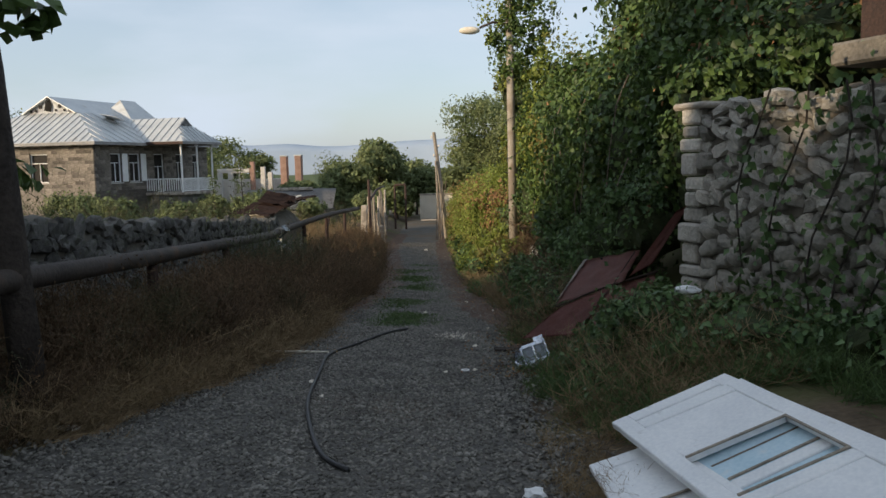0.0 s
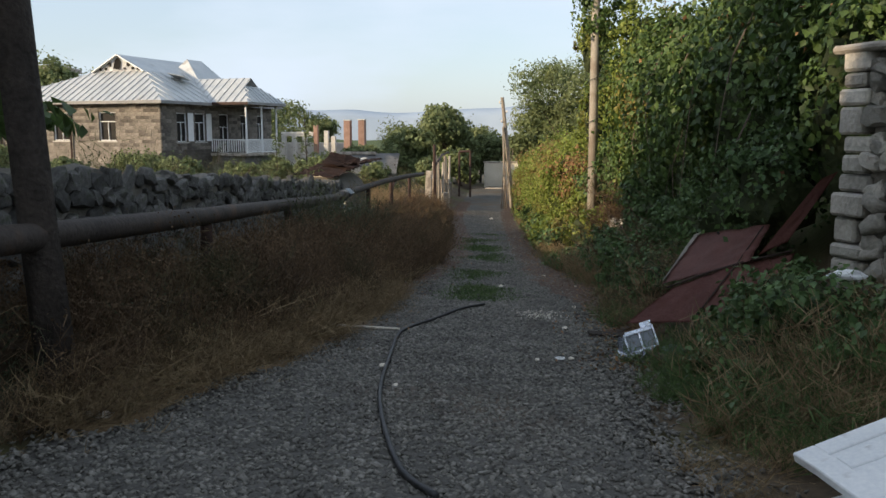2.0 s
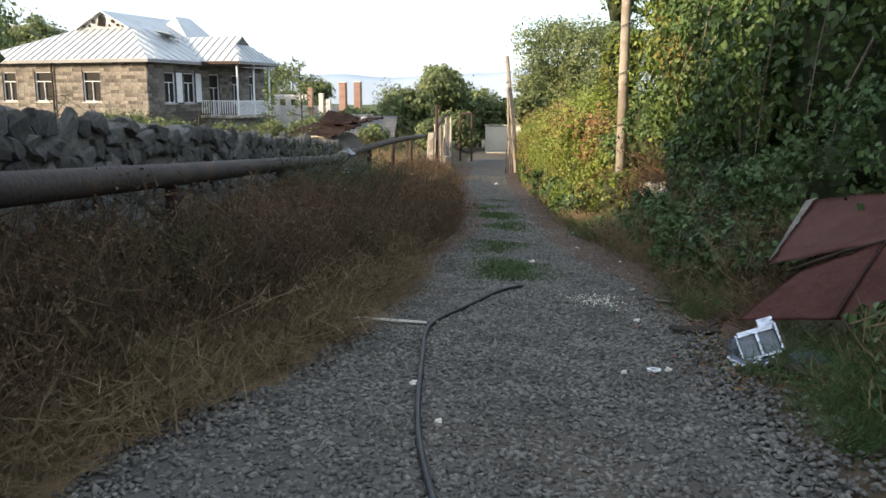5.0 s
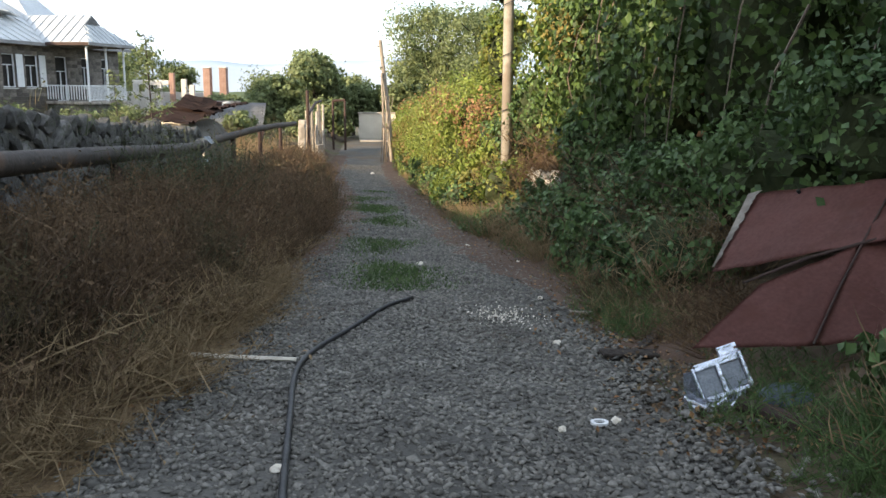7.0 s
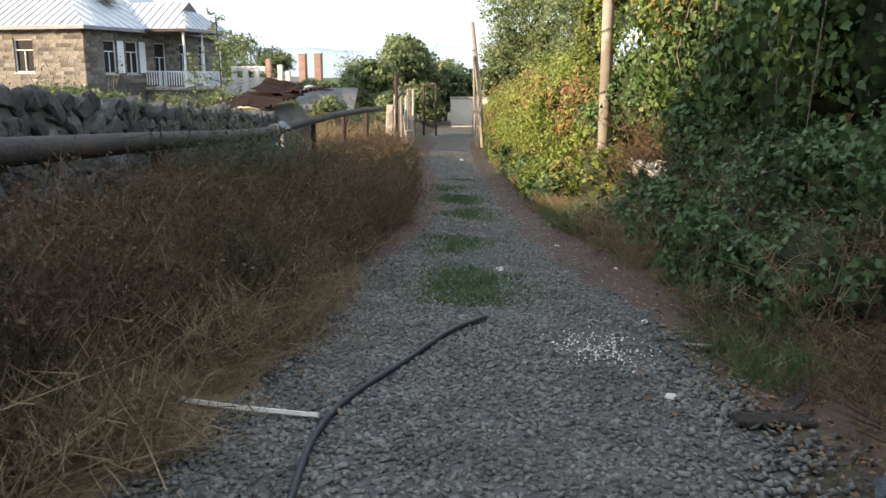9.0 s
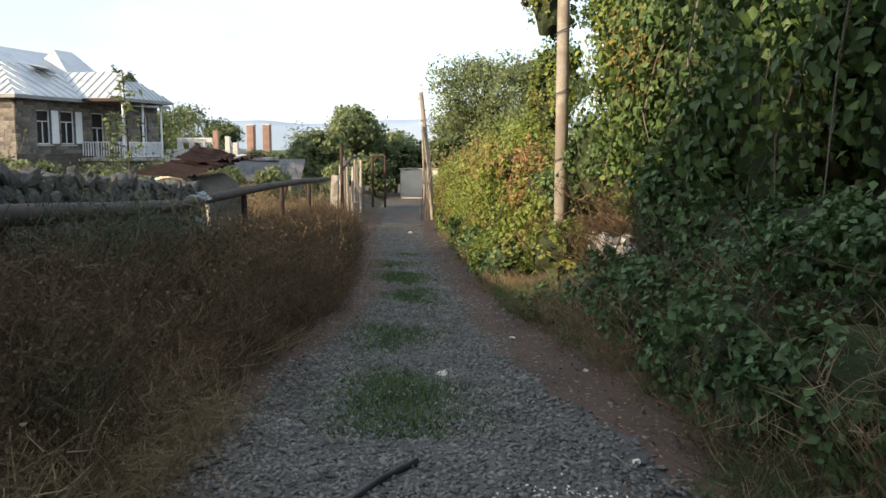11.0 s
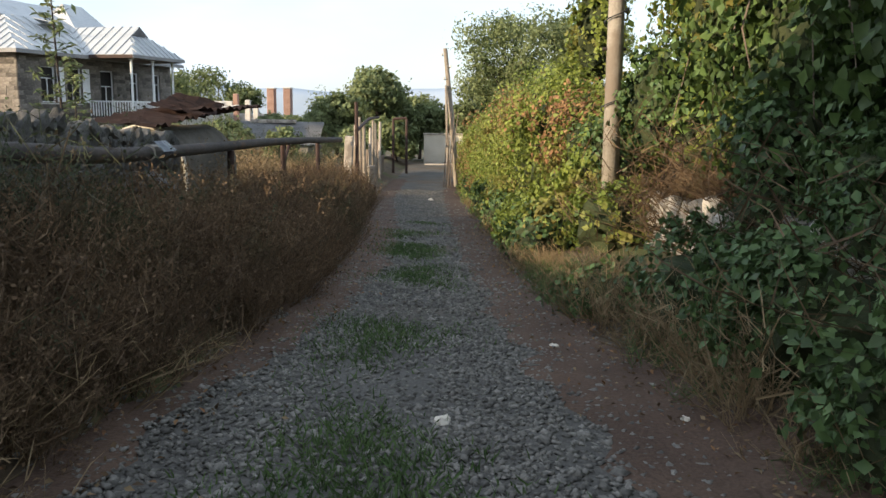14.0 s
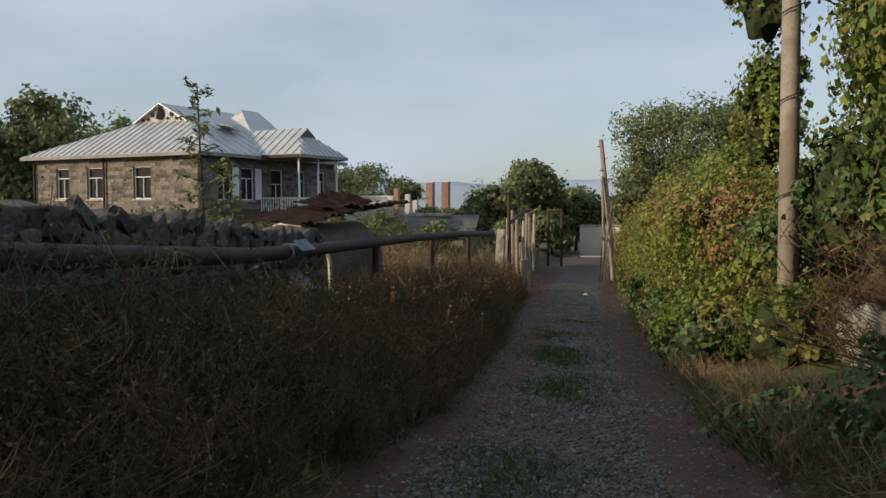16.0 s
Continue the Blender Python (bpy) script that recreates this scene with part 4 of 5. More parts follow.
def trunk_tree():
    """The dark tree by the pipe, whose boughs hang over the wall."""
    ob = empty("fig_tree", Matrix(), "dark leaning tree trunk by the pipe with broad leaves", "tree")
    z0 = float(land_z(-2.5, 2.95)) - 0.1
    part("trunk", tube([(-2.42, 2.95, z0), (-2.50, 2.95, 0.8), (-2.58, 2.95, 2.2), (-2.74, 2.95, 4.2), (-2.8, 2.9, 6)], [0.125, 0.11, 0.1, 0.08, 0.05], 12, 0.25), M_BARK, ob, smooth=True)
    part("second_trunk", tube([(-2.82, 2.75, z0), (-2.84, 2.75, 1.5), (-2.95, 2.75, 3.4)], [0.07, 0.06, 0.04], 9, 0.2), M_BARK, ob, smooth=True)
    g = np.random.default_rng(5)
    pairs = []
    # The last two lumps are unseen canopy, added overhead to shade the lane's left.
    for c, r, n in (((-3.6, 3.7, 1.75), (0.55, 0.6, 0.35), 190), ((-3.75, 4.6, 1.45), (0.6, 0.8, 0.22), 170), ((-3.3, 3.0, 2.75), (0.75, 0.6, 0.35), 150), ((-2.9, 2.7, 3.0), (0.3, 0.5, 0.2), 40), ((-4.2, 3.5, 2.2), (0.8, 0.7, 0.6), 260), ((-2.15, 2.5, 2.5), (0.32, 0.3, 0.16), 46), ((-3.1, 1.4, 5.6), (2.0, 2.4, 0.9), 2600), ((-2.8, -1.6, 5.8), (1.8, 1.8, 0.8), 1600)):
        C, out = on_blob(c, r, n, 0.3, 0.8, g, low=-1)
        pairs.append(leaves(C, out + np.array([0, 0, 0.6]), 0.17, 0.85, 0.9, g))
        part("bough", tube([(-2.6, 2.95, c[2] - 0.1), (c[0] * 0.5 - 1.3, c[1] * 0.5 + 1.5, c[2] + 0.1), c], [0.035, 0.025, 0.012], 6), M_BARK, ob)
    np_thing("crown", *merged(pairs), LEAF["ivy"], ob)


trunk_tree()


# ---- hedge and thicket along the right bank ----
def thicket(name, spec, kind, per, size, label, category="hedge", core=M_CORE, second=None, seed=0, low=-0.35, shell=0.2):
    """Foliage in lumps (place, radii) round inner bodies coloured dark as shade, over branches."""
    g = np.random.default_rng(seed + 40)
    ob = empty(name, Matrix(), label, category)
    pairs, other = [], []
    for k, (c, r) in enumerate(spec):
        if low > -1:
            part("inner_shade_body", blob(c, [q * 0.66 for q in r], 0.45, 3, seed + k, 2.6), core, ob)
        area = (r[0] * r[1] + r[0] * r[2] + r[1] * r[2])
        n = int(per * area)
        C, out = on_blob(c, r, int(n * 0.4), 0.3, shell, g, low)
        # bunches that stand out of the body, with shade between them
        heads = max(7, int(9 * area ** 0.5))
        H, ho = on_blob(c, [q * 0.86 for q in r], heads, 0.3, shell, g, low)
        small = 0.34 * min(r)
        lots = [on_blob(p, [small * g.uniform(0.7, 1.4) for _ in range(3)], max(8, int(n * 0.6 / heads)), 0.4, 0.5, g, -0.6) for p in H]
        C, out = np.concatenate([C] + [q[0] for q in lots]), np.concatenate([out] + [unit(q[1] + 0.5 * o) for q, o in zip(lots, ho)])
        n = len(C)
        if second:
            pick = np.sin(C[:, 0] * 2.1 + seed) * np.cos(C[:, 1] * 1.3) + np.sin(C[:, 2] * 2.7) * 0.6 + g.normal(0, 0.45, n) > second[1]
            other.append(leaves(C[pick], out[pick], size, 0.8, 0.9, g))
            C, out = C[~pick], out[~pick]
        pairs.append(leaves(C, out, size, 0.8, 0.9, g))
    np_thing("foliage", *merged(pairs), LEAF[kind], ob)
    if second:
        np_thing("second_foliage", *merged(other), LEAF[second[0]], ob)
    return ob


# creeper-grown trees behind the retaining wall
thicket("ivy_thicket", [((4.6, 7.6, 2.0), (1.7, 1.6, 2.2)), ((3.9, 9.6, 1.5), (1.5, 1.5, 2.2)), ((3.6, 11.6, 1.1), (1.4, 1.5, 2.3)), ((4.9, 10, 3.2), (1.9, 2.4, 1.5)),
                        ((3.5, 13.6, 0.9), (1.4, 1.5, 2.3)), ((3.5, 15.2, 1.2), (1.3, 1.3, 2.4)), ((3.6, 6.4, 1.6), (0.9, 1.0, 1.4)), ((6.3, 7.5, 3.2), (2.0, 2.2, 2.4)), ((6.6, 11.5, 3.4), (2.2, 2.6, 2.2))],
        "ivy", 1500, 0.10, "dense dark-green creeper thicket on the bank", seed=1, second=("rusty", 1.75))
thicket("sunny_creeper", [((2.75, 14.9, 1.6), (0.7, 0.8, 1.7)), ((2.9, 16.4, 2.6), (0.8, 0.8, 1.7)), ((4.6, 13.6, 3.3), (1.2, 1.4, 1.2)), ((3.5, 17.3, 1.4), (1.1, 1.2, 2.4)), ((2.3, 21.0, 1.9), (0.5, 0.7, 1.2)), ((2.1, 20.4, 3.6), (0.5, 0.6, 1.0))],
        "lime", 1500, 0.085, "sunlit yellow-green creeper hanging beside the pole", seed=2, second=("ivy", 0.4))
thicket("pole_creeper", [((2.0, 16.85, 4.6), (0.42, 0.4, 1.6)), ((1.6, 16.8, 5.6), (0.75, 0.45, 1.0)), ((1.72, 16.75, 4.1), (0.45, 0.42, 0.8)), ((2.3, 16.8, 5.3), (0.7, 0.5, 1.2)), ((2.35, 16.9, 3.5), (0.45, 0.45, 0.9))],
        "ivy", 1700, 0.08, "green creeper wrapping the top of the pole", "creeper", seed=3, second=("lime", 0.3), low=-1)
thicket("wall_top_brush", [((4.3, 4.9, 2.45), (1.2, 1.0, 0.65)), ((5.4, 3.4, 2.9), (1.1, 1.5, 0.9)), ((5.0, 6.4, 2.9), (1.4, 1.2, 1.2)), ((3.2, 5.9, 1.5), (0.6, 0.8, 1.1))],
        "ivy", 1600, 0.075, "tangled shrubs growing over the wall's top", seed=4, second=("rusty", 0.7))
thicket("lane_hedge", [((2.2, 19.0, -0.3), (0.9, 1.3, 1.2)), ((2.0, 21.0, -0.2), (1.1, 1.5, 1.55)), ((1.8, 23.4, -0.4), (1.1, 1.6, 1.8)), ((1.7, 26, -0.7), (1.2, 1.7, 1.9)), ((1.6, 29, -0.9), (1.2, 1.9, 2.0)),
                       ((1.5, 32.5, -1.1), (1.2, 2.2, 1.9)), ((1.3, 36.5, -1.4), (1.2, 2.4, 1.8)), ((1.2, 41, -1.6), (1.3, 2.8, 1.7)), ((1.3, 47, -1.7), (1.4, 3.5, 1.6)), ((1.2, 54, -1.8), (1.5, 4, 1.5))],
        "lime", 1700, 0.070, "sunlit yellow-green hedge along the lane", seed=5, second=("rusty", 0.95))
thicket("pole_brush", [((1.75, 16.0, -0.75), (0.55, 0.7, 0.5)), ((1.45, 17.5, -1.0), (0.55, 0.8, 0.55)), ((2.0, 17.8, -0.3), (0.6, 0.8, 0.7)), ((2.75, 15.4, 0.25), (0.6, 0.7, 0.55)), ((2.95, 14.0, 0.3), (0.6, 0.8, 0.6)), ((2.35, 16.6, 0.6), (0.5, 0.6, 0.8)), ((2.45, 12.9, 0.2), (0.5, 0.7, 0.5))],
        "lime", 1900, 0.075, "broad-leaved scrub at the pole's foot", "shrub", seed=6, second=("bramble", 0.1))
thicket("hedge_foot", [((float(road_right(y)) + 0.55 + 0.15 * math.sin(y * 1.3), y, float(land_z(road_right(y) + 0.5, y)) + 0.22), (0.5, 0.95, 0.55 + 0.1 * math.sin(y * 2.1))) for y in np.arange(17.6, 46, 1.7)],
        "lime", 1700, 0.07, "low leafy growth along the hedge's foot", "shrub", seed=9, second=("bramble", 0.2), low=-0.6)
# brambles before the low wall
thicket("bramble_bank", [((2.0, 7.9, -0.35), (0.5, 0.8, 0.45)), ((1.95, 9.2, -0.45), (0.55, 0.9, 0.5)), ((1.9, 10.7, -0.6), (0.6, 0.9, 0.5)), ((1.75, 12.2, -0.75), (0.55, 0.9, 0.45)), ((1.35, 13.4, -1.0), (0.55, 0.6, 0.24)), ((2.6, 8.6, 0.15), (0.6, 1.0, 0.5)), ((2.5, 7.2, 0.35), (0.6, 0.7, 0.55)), ((2.35, 10.6, -0.15), (0.5, 1.0, 0.45)), ((2.25, 12.0, -0.6), (0.4, 0.7, 0.30)), ((2.4, 11.2, 0.1), (0.4, 0.8, 0.34)), ((2.25, 12.7, -0.22), (0.3, 0.6, 0.3)), ((2.45, 9.6, 0.2), (0.4, 0.8, 0.35)), ((1.75, 8.6, -0.62), (0.38, 0.7, 0.25)), ((1.7, 9.7, -0.7), (0.35, 0.6, 0.25)), ((2.7, 6.4, 0.75), (0.5, 0.6, 0.6))],
        "bramble", 2300, 0.058, "low green bramble bank by the lane", "brambles", seed=7, second=("grass", 0.9))
thicket("wall_brambles", [((2.25, 4.1, 0.05), (0.55, 0.65, 0.40)), ((2.75, 3.2, 0.15), (0.6, 0.7, 0.40)), ((3.3, 2.1, 0.25), (0.6, 0.8, 0.40)), ((3.6, 1.0, 0.35), (0.7, 0.8, 0.5)), ((2.6, 3.4, 0.02), (0.5, 0.6, 0.25)), ((1.95, 4.4, -0.22), (0.4, 0.5, 0.28)), ((1.8, 3.8, -0.2), (0.42, 0.55, 0.28)), ((2.3, 4.8, 0.02), (0.36, 0.34, 0.34)), ((2.0, 4.65, -0.14), (0.3, 0.36, 0.3)), ((1.75, 3.4, -0.25), (0.35, 0.5, 0.18))],
        "bramble", 2300, 0.058, "dark brambles at the foot of the stone wall", "brambles", seed=8, second=("grass", 0.8))


def wall_creepers():
    """Thin vines climbing the stone wall, with small leaves."""
    ob = empty("wall_creeper", Matrix(), "thin creeper climbing over the limestone wall", "creeper")
    g = np.random.default_rng(12)
    d = Vector((2.22, -5.2, 0)).normalized()
    nrm = Vector((-0.92, -0.39, 0))
    pairs = []
    for k in range(13):
        s0 = 0.5 + 0.34 * k + g.uniform(-0.1, 0.1)
        pts = []
        for j in range(8):
            p = Vector((2.73, 4.5, 0)) + d * (s0 + 0.10 * math.sin(j * 1.1 + k) + 0.05 * j) + nrm * 0.14
            p.z = 0.1 + j * 0.27
            pts.append(p)
        part("stem", tube(pts, [0.008] * 8, 5), M_BARK, ob)
        P = np.array([list(p) for p in pts])
        n = 105
        C = P[g.integers(0, 8, n)] + g.normal(0, 0.10, (n, 3)) * np.array([0.7, 0.7, 1.3]) + np.array(nrm) * 0.03
        pairs.append(leaves(C, np.tile(np.array(nrm), (n, 1)), 0.075, 0.85, 0.9, g))
    np_thing("foliage", *merged(pairs), LEAF["bramble"], ob)


wall_creepers()


# ---- weeds ----
def clump(n_stalk, height, lean, g, heads=True):
    """A branching dry weed: stalks, side twigs and small seed heads."""
    B = np.stack([g.normal(0, 0.07, n_stalk), g.normal(0, 0.07, n_stalk), np.full(n_stalk, -0.05)], -1)
    T = B + np.stack([g.normal(lean[0], 0.28, n_stalk), g.normal(lean[1], 0.28, n_stalk), height * g.uniform(0.55, 1.1, n_stalk)], -1)
    out = [blades(B, T, 0.0046, g)]
    m = n_stalk * 6
    k = g.integers(0, n_stalk, m)
    u = g.uniform(0.3, 1, m)[:, None]
    P = B[k] + (T[k] - B[k]) * u
    Q = P + np.stack([g.normal(0, 0.1, m), g.normal(0, 0.1, m), g.uniform(0.02, 0.2, m)], -1)
    out.append(blades(P, Q, 0.0028, g))
    if heads:
        out.append(leaves(np.concatenate([Q, P + (Q - P) * 0.6]), g.normal(0, 1, (2 * m, 3)), 0.025, 0.6, 0.0, g))
    return merged(out)


def scatter(name, places, protos, material, label, category, smin=0.7, smax=1.25, seed=0):
    g = np.random.default_rng(seed)
    pairs = []
    for x, y, s_ in places:
        V, F = protos[g.integers(0, len(protos))]
        a = g.uniform(-0.7, 0.7)
        c, s = math.cos(a), math.sin(a)
        k = s_ * g.uniform(smin, smax)
        W = np.stack([(V[:, 0] * c - V[:, 1] * s) * k + x, (V[:, 0] * s + V[:, 1] * c) * k + y, V[:, 2] * k + float(land_z(x, y))], -1)
        pairs.append((W, F))
    return np_thing(name, *merged(pairs), material, label=label, category=category, kind="stuff")


gp = np.random.default_rng(3)
P_WEED = [clump(22, 0.75, (0.10, 0.0), gp) for _ in range(6)]
P_GREEN = [clump(14, 0.8, (0.0, 0.0), gp) for _ in range(3)]
P_STRAW = [clump(26, 0.35, (0.32, -0.1), gp, False) for _ in range(4)]


def weed_spots(n, y0, y1, d0, d1, seed, power=1.0):
    g = np.random.default_rng(seed)
    out = []
    for _ in range(n):
        y = y0 + (y1 - y0) * g.uniform() ** power
        d = g.uniform(d0, d1)
        out.append((float(road_left(y)) - d, y, 0.55 + 0.40 * min(1, d / 0.6) - 0.25 * max(0, d - 0.9)))
    return out


scatter("dry_weeds", weed_spots(640, -1.5, 20, 0.10, 1.5, 1, 0.9), P_WEED, LEAF["dry"], "rust-brown dry weeds crowding the bank", "weeds", 0.45, 1.18, seed=1)
scatter("dry_weeds", weed_spots(300, 19, 34, 0.05, 2.0, 2, 1.0), P_WEED, LEAF["dry"], "orange-brown dry weeds before the pipe", "weeds", 0.65, 1.35, seed=2)
scatter("green_weeds", weed_spots(150, 0, 30, 0.1, 1.6, 3), P_GREEN, LEAF["sage"], "green stalks among the dry weeds", "weeds", 0.5, 1.0, seed=3)
scatter("dry_weeds", weed_spots(190, 7.5, 16, 0.05, 1.1, 21), P_WEED, LEAF["dry"], "tall rust-brown dry weeds leaning to the lane", "weeds", 0.65, 1.15, seed=21)
scatter("green_weeds", weed_spots(70, 0.0, 4.5, -0.1, 0.7, 22), P_GREEN, LEAF["sage"], "low dull green weeds at the lane's edge", "weeds", 0.25, 0.55, seed=22)
scatter("straw_grass", weed_spots(120, 2.5, 9, -0.08, 0.5, 4), P_STRAW, LEAF["straw"], "pale flattened straw at the lane's edge", "grass", seed=4)


P_STALK = [clump(6, 0.5, (0.6, 0.15), gp, False) for _ in range(4)]
scatter("long_stalks", weed_spots(30, 1.5, 12, 0.0, 0.7, 6), P_STALK, LEAF["straw"], "long pale bent stalks among the weeds", "weeds", 0.6, 1.2, seed=6)


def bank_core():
    """Dark lumps whose colour stands for the shade inside the weed bank."""
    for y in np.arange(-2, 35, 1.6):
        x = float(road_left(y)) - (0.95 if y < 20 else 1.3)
        b = part("weed_shade_core", blob((x, y, float(land_z(x, y)) + 0.0), (0.42, 1.0, 0.26), 0.4, 2, int(y * 3) + 9), M_DRYCORE)
        tagged(b, "dark brown lumps that stand for the shade within the weeds", "weeds", "weed mounds", kind="stuff")


bank_core()

scatter("tall_weeds", [(x, y, s_) for x, y, s_ in [(-4.6 - 0.3 * (k % 3), 6 + k * 0.75, 1.5) for k in range(15)]], P_GREEN, LEAF["grass"], "tall green weeds behind the old wall", "weeds", 0.9, 1.2, seed=8)
gr = np.random.default_rng(14)
scatter("yard_scrub", [(gr.uniform(-22, -5.5), gr.uniform(17, 46), 2.2) for _ in range(130)], P_GREEN, LEAF["sage"], "rough green scrub in the yard", "weeds", 0.6, 1.3, seed=9)
scatter("yard_dry_grass", [(gr.uniform(-9, -4.6), gr.uniform(21, 40), 1.5) for _ in range(100)], P_WEED, LEAF["straw"], "sunlit dry grass in the yard", "grass", 0.6, 1.2, seed=10)
scatter("verge_straw", [(float(road_right(y)) + gr.uniform(0.1, 0.6), y, 0.9) for y in gr.uniform(6.5, 16, 60)] + [(gr.uniform(1.4, 2.8), gr.uniform(2.9, 4.4), 1.0) for _ in range(45)], P_STRAW, LEAF["straw"], "dry grass among the brambles", "grass", 0.6, 1.3, seed=11)
scatter("verge_grass", [(float(road_right(y)) + gr.uniform(0.0, 0.6), y, 0.6) for y in gr.uniform(3.5, 16, 130)] + [(gr.uniform(1.3, 3.0), gr.uniform(2.9, 4.6), 0.8) for _ in range(90)] + [(gr.uniform(2.75, 3.6), gr.uniform(0.8, 2.8), 0.8) for _ in range(50)], P_STRAW, LEAF["grass"], "green grass at the lane's edge", "grass", 0.6, 1.2, seed=12)


scatter("door_side_straw", [(gr.uniform(1.35, 2.9), gr.uniform(2.45, 3.3), 0.6) for _ in range(45)] + [(gr.uniform(1.02, 1.35), gr.uniform(0.6, 2.4), 0.45) for _ in range(14)], P_STRAW, LEAF["straw"], "dry straw lying round the discarded doors", "grass", 0.6, 1.2, seed=17)
scatter("door_side_grass", [(gr.uniform(1.5, 3.1), gr.uniform(2.4, 3.4), 0.7) for _ in range(80)], P_STRAW, LEAF["grass"], "green grass round the discarded doors", "grass", 0.6, 1.2, seed=18)
P_TUFT = [clump(34, 0.62, (-0.12, -0.05), gp, False) for _ in range(4)]
scatter("dry_tuft", [(gr.uniform(1.05, 1.6), gr.uniform(10.2, 13.2), 0.9) for _ in range(7)] + [(gr.uniform(1.5, 2.4), gr.uniform(3.4, 5.0), 0.7) for _ in range(8)] + [(gr.uniform(1.75, 2.5), gr.uniform(6.6, 9.5), 0.9) for _ in range(8)],
        P_TUFT, LEAF["straw"], "tall tufts of bleached grass among the brambles", "grass", 0.6, 1.2, seed=13)
scatter("hedge_foot_grass", [(float(road_right(y)) + gr.uniform(0.05, 0.7), y, 0.9) for y in gr.uniform(15.5, 45, 60)], P_TUFT, LEAF["straw"], "dry grass along the hedge's foot", "grass", 0.3, 0.75, seed=15)
scatter("pipe_weeds", weed_spots(34, 9.2, 12.0, 0.95, 1.6, 9), P_GREEN, LEAF["sage"], "green weeds growing up before the pipe", "weeds", 0.95, 1.5, seed=16)


def leaf_litter():
    """Fallen leaves and crumbs of bark along both edges of the lane."""
    g = np.random.default_rng(61)
    n = 5200
    y = 4.6 + 20 * g.uniform(0, 1, n) ** 1.3
    x = np.where(g.uniform(0, 1, n) < 0.7, road_right(y) + g.normal(0.18, 0.28, n), road_left(y) + g.normal(0.05, 0.25, n))
    C = np.stack([x, y, land_z(x, y) + 0.045], -1)
    for kind, a, b in (("rusty", 0, 1400), ("dry", 1400, 4000), ("straw", 4000, n)):
        np_thing("leaf_litter", *leaves(C[a:b], np.tile([0, 0, 1.0], (b - a, 1)), 0.034, 0.6, 0, g), LEAF[kind], label="fallen dry leaves along the lane's edge", category="leaves", kind="stuff")


leaf_litter()
gt = np.random.default_rng(62)
P_TWIG = [clump(20, 0.30, (-0.30, 0.0), gt, False) for _ in range(4)]
scatter("dead_twigs", [(gt.uniform(2.45, 3.1), gt.uniform(8, 16), 1.4) for _ in range(80)] + [(gt.uniform(1.4, 2.1), gt.uniform(5.9, 9.0), 0.6) for _ in range(30)], P_TWIG, LEAF["dry"], "dead brown bramble twigs hanging over the low wall", "twigs", 0.7, 1.3, seed=20)


def turf():
    """Short green grass in the middle of the lane."""
    g = np.random.default_rng(6)
    n = 34000
    y = g.uniform(8.6, 24, n)
    x = lerp(y, [8, 12, 22], [-0.3, -0.35, -0.9]) + g.normal(0, 0.27, n)
    keep = np.sin(y * 2.1 + 0.8) + 0.8 * np.sin(y * 0.9 + x * 3) + g.normal(0, 0.5, n) > 0.35
    x, y = x[keep], y[keep]
    B = np.stack([x, y, land_z(x, y) + 0.015], -1)
    T = B + np.stack([g.normal(0, 0.03, len(x)), g.normal(0, 0.03, len(x)), g.uniform(0.02, 0.07, len(x))], -1)
    np_thing("turf", *blades(B, T, 0.004, g), LEAF["grass"], label="short green grass growing in the lane's middle", category="grass", kind="stuff")


turf()


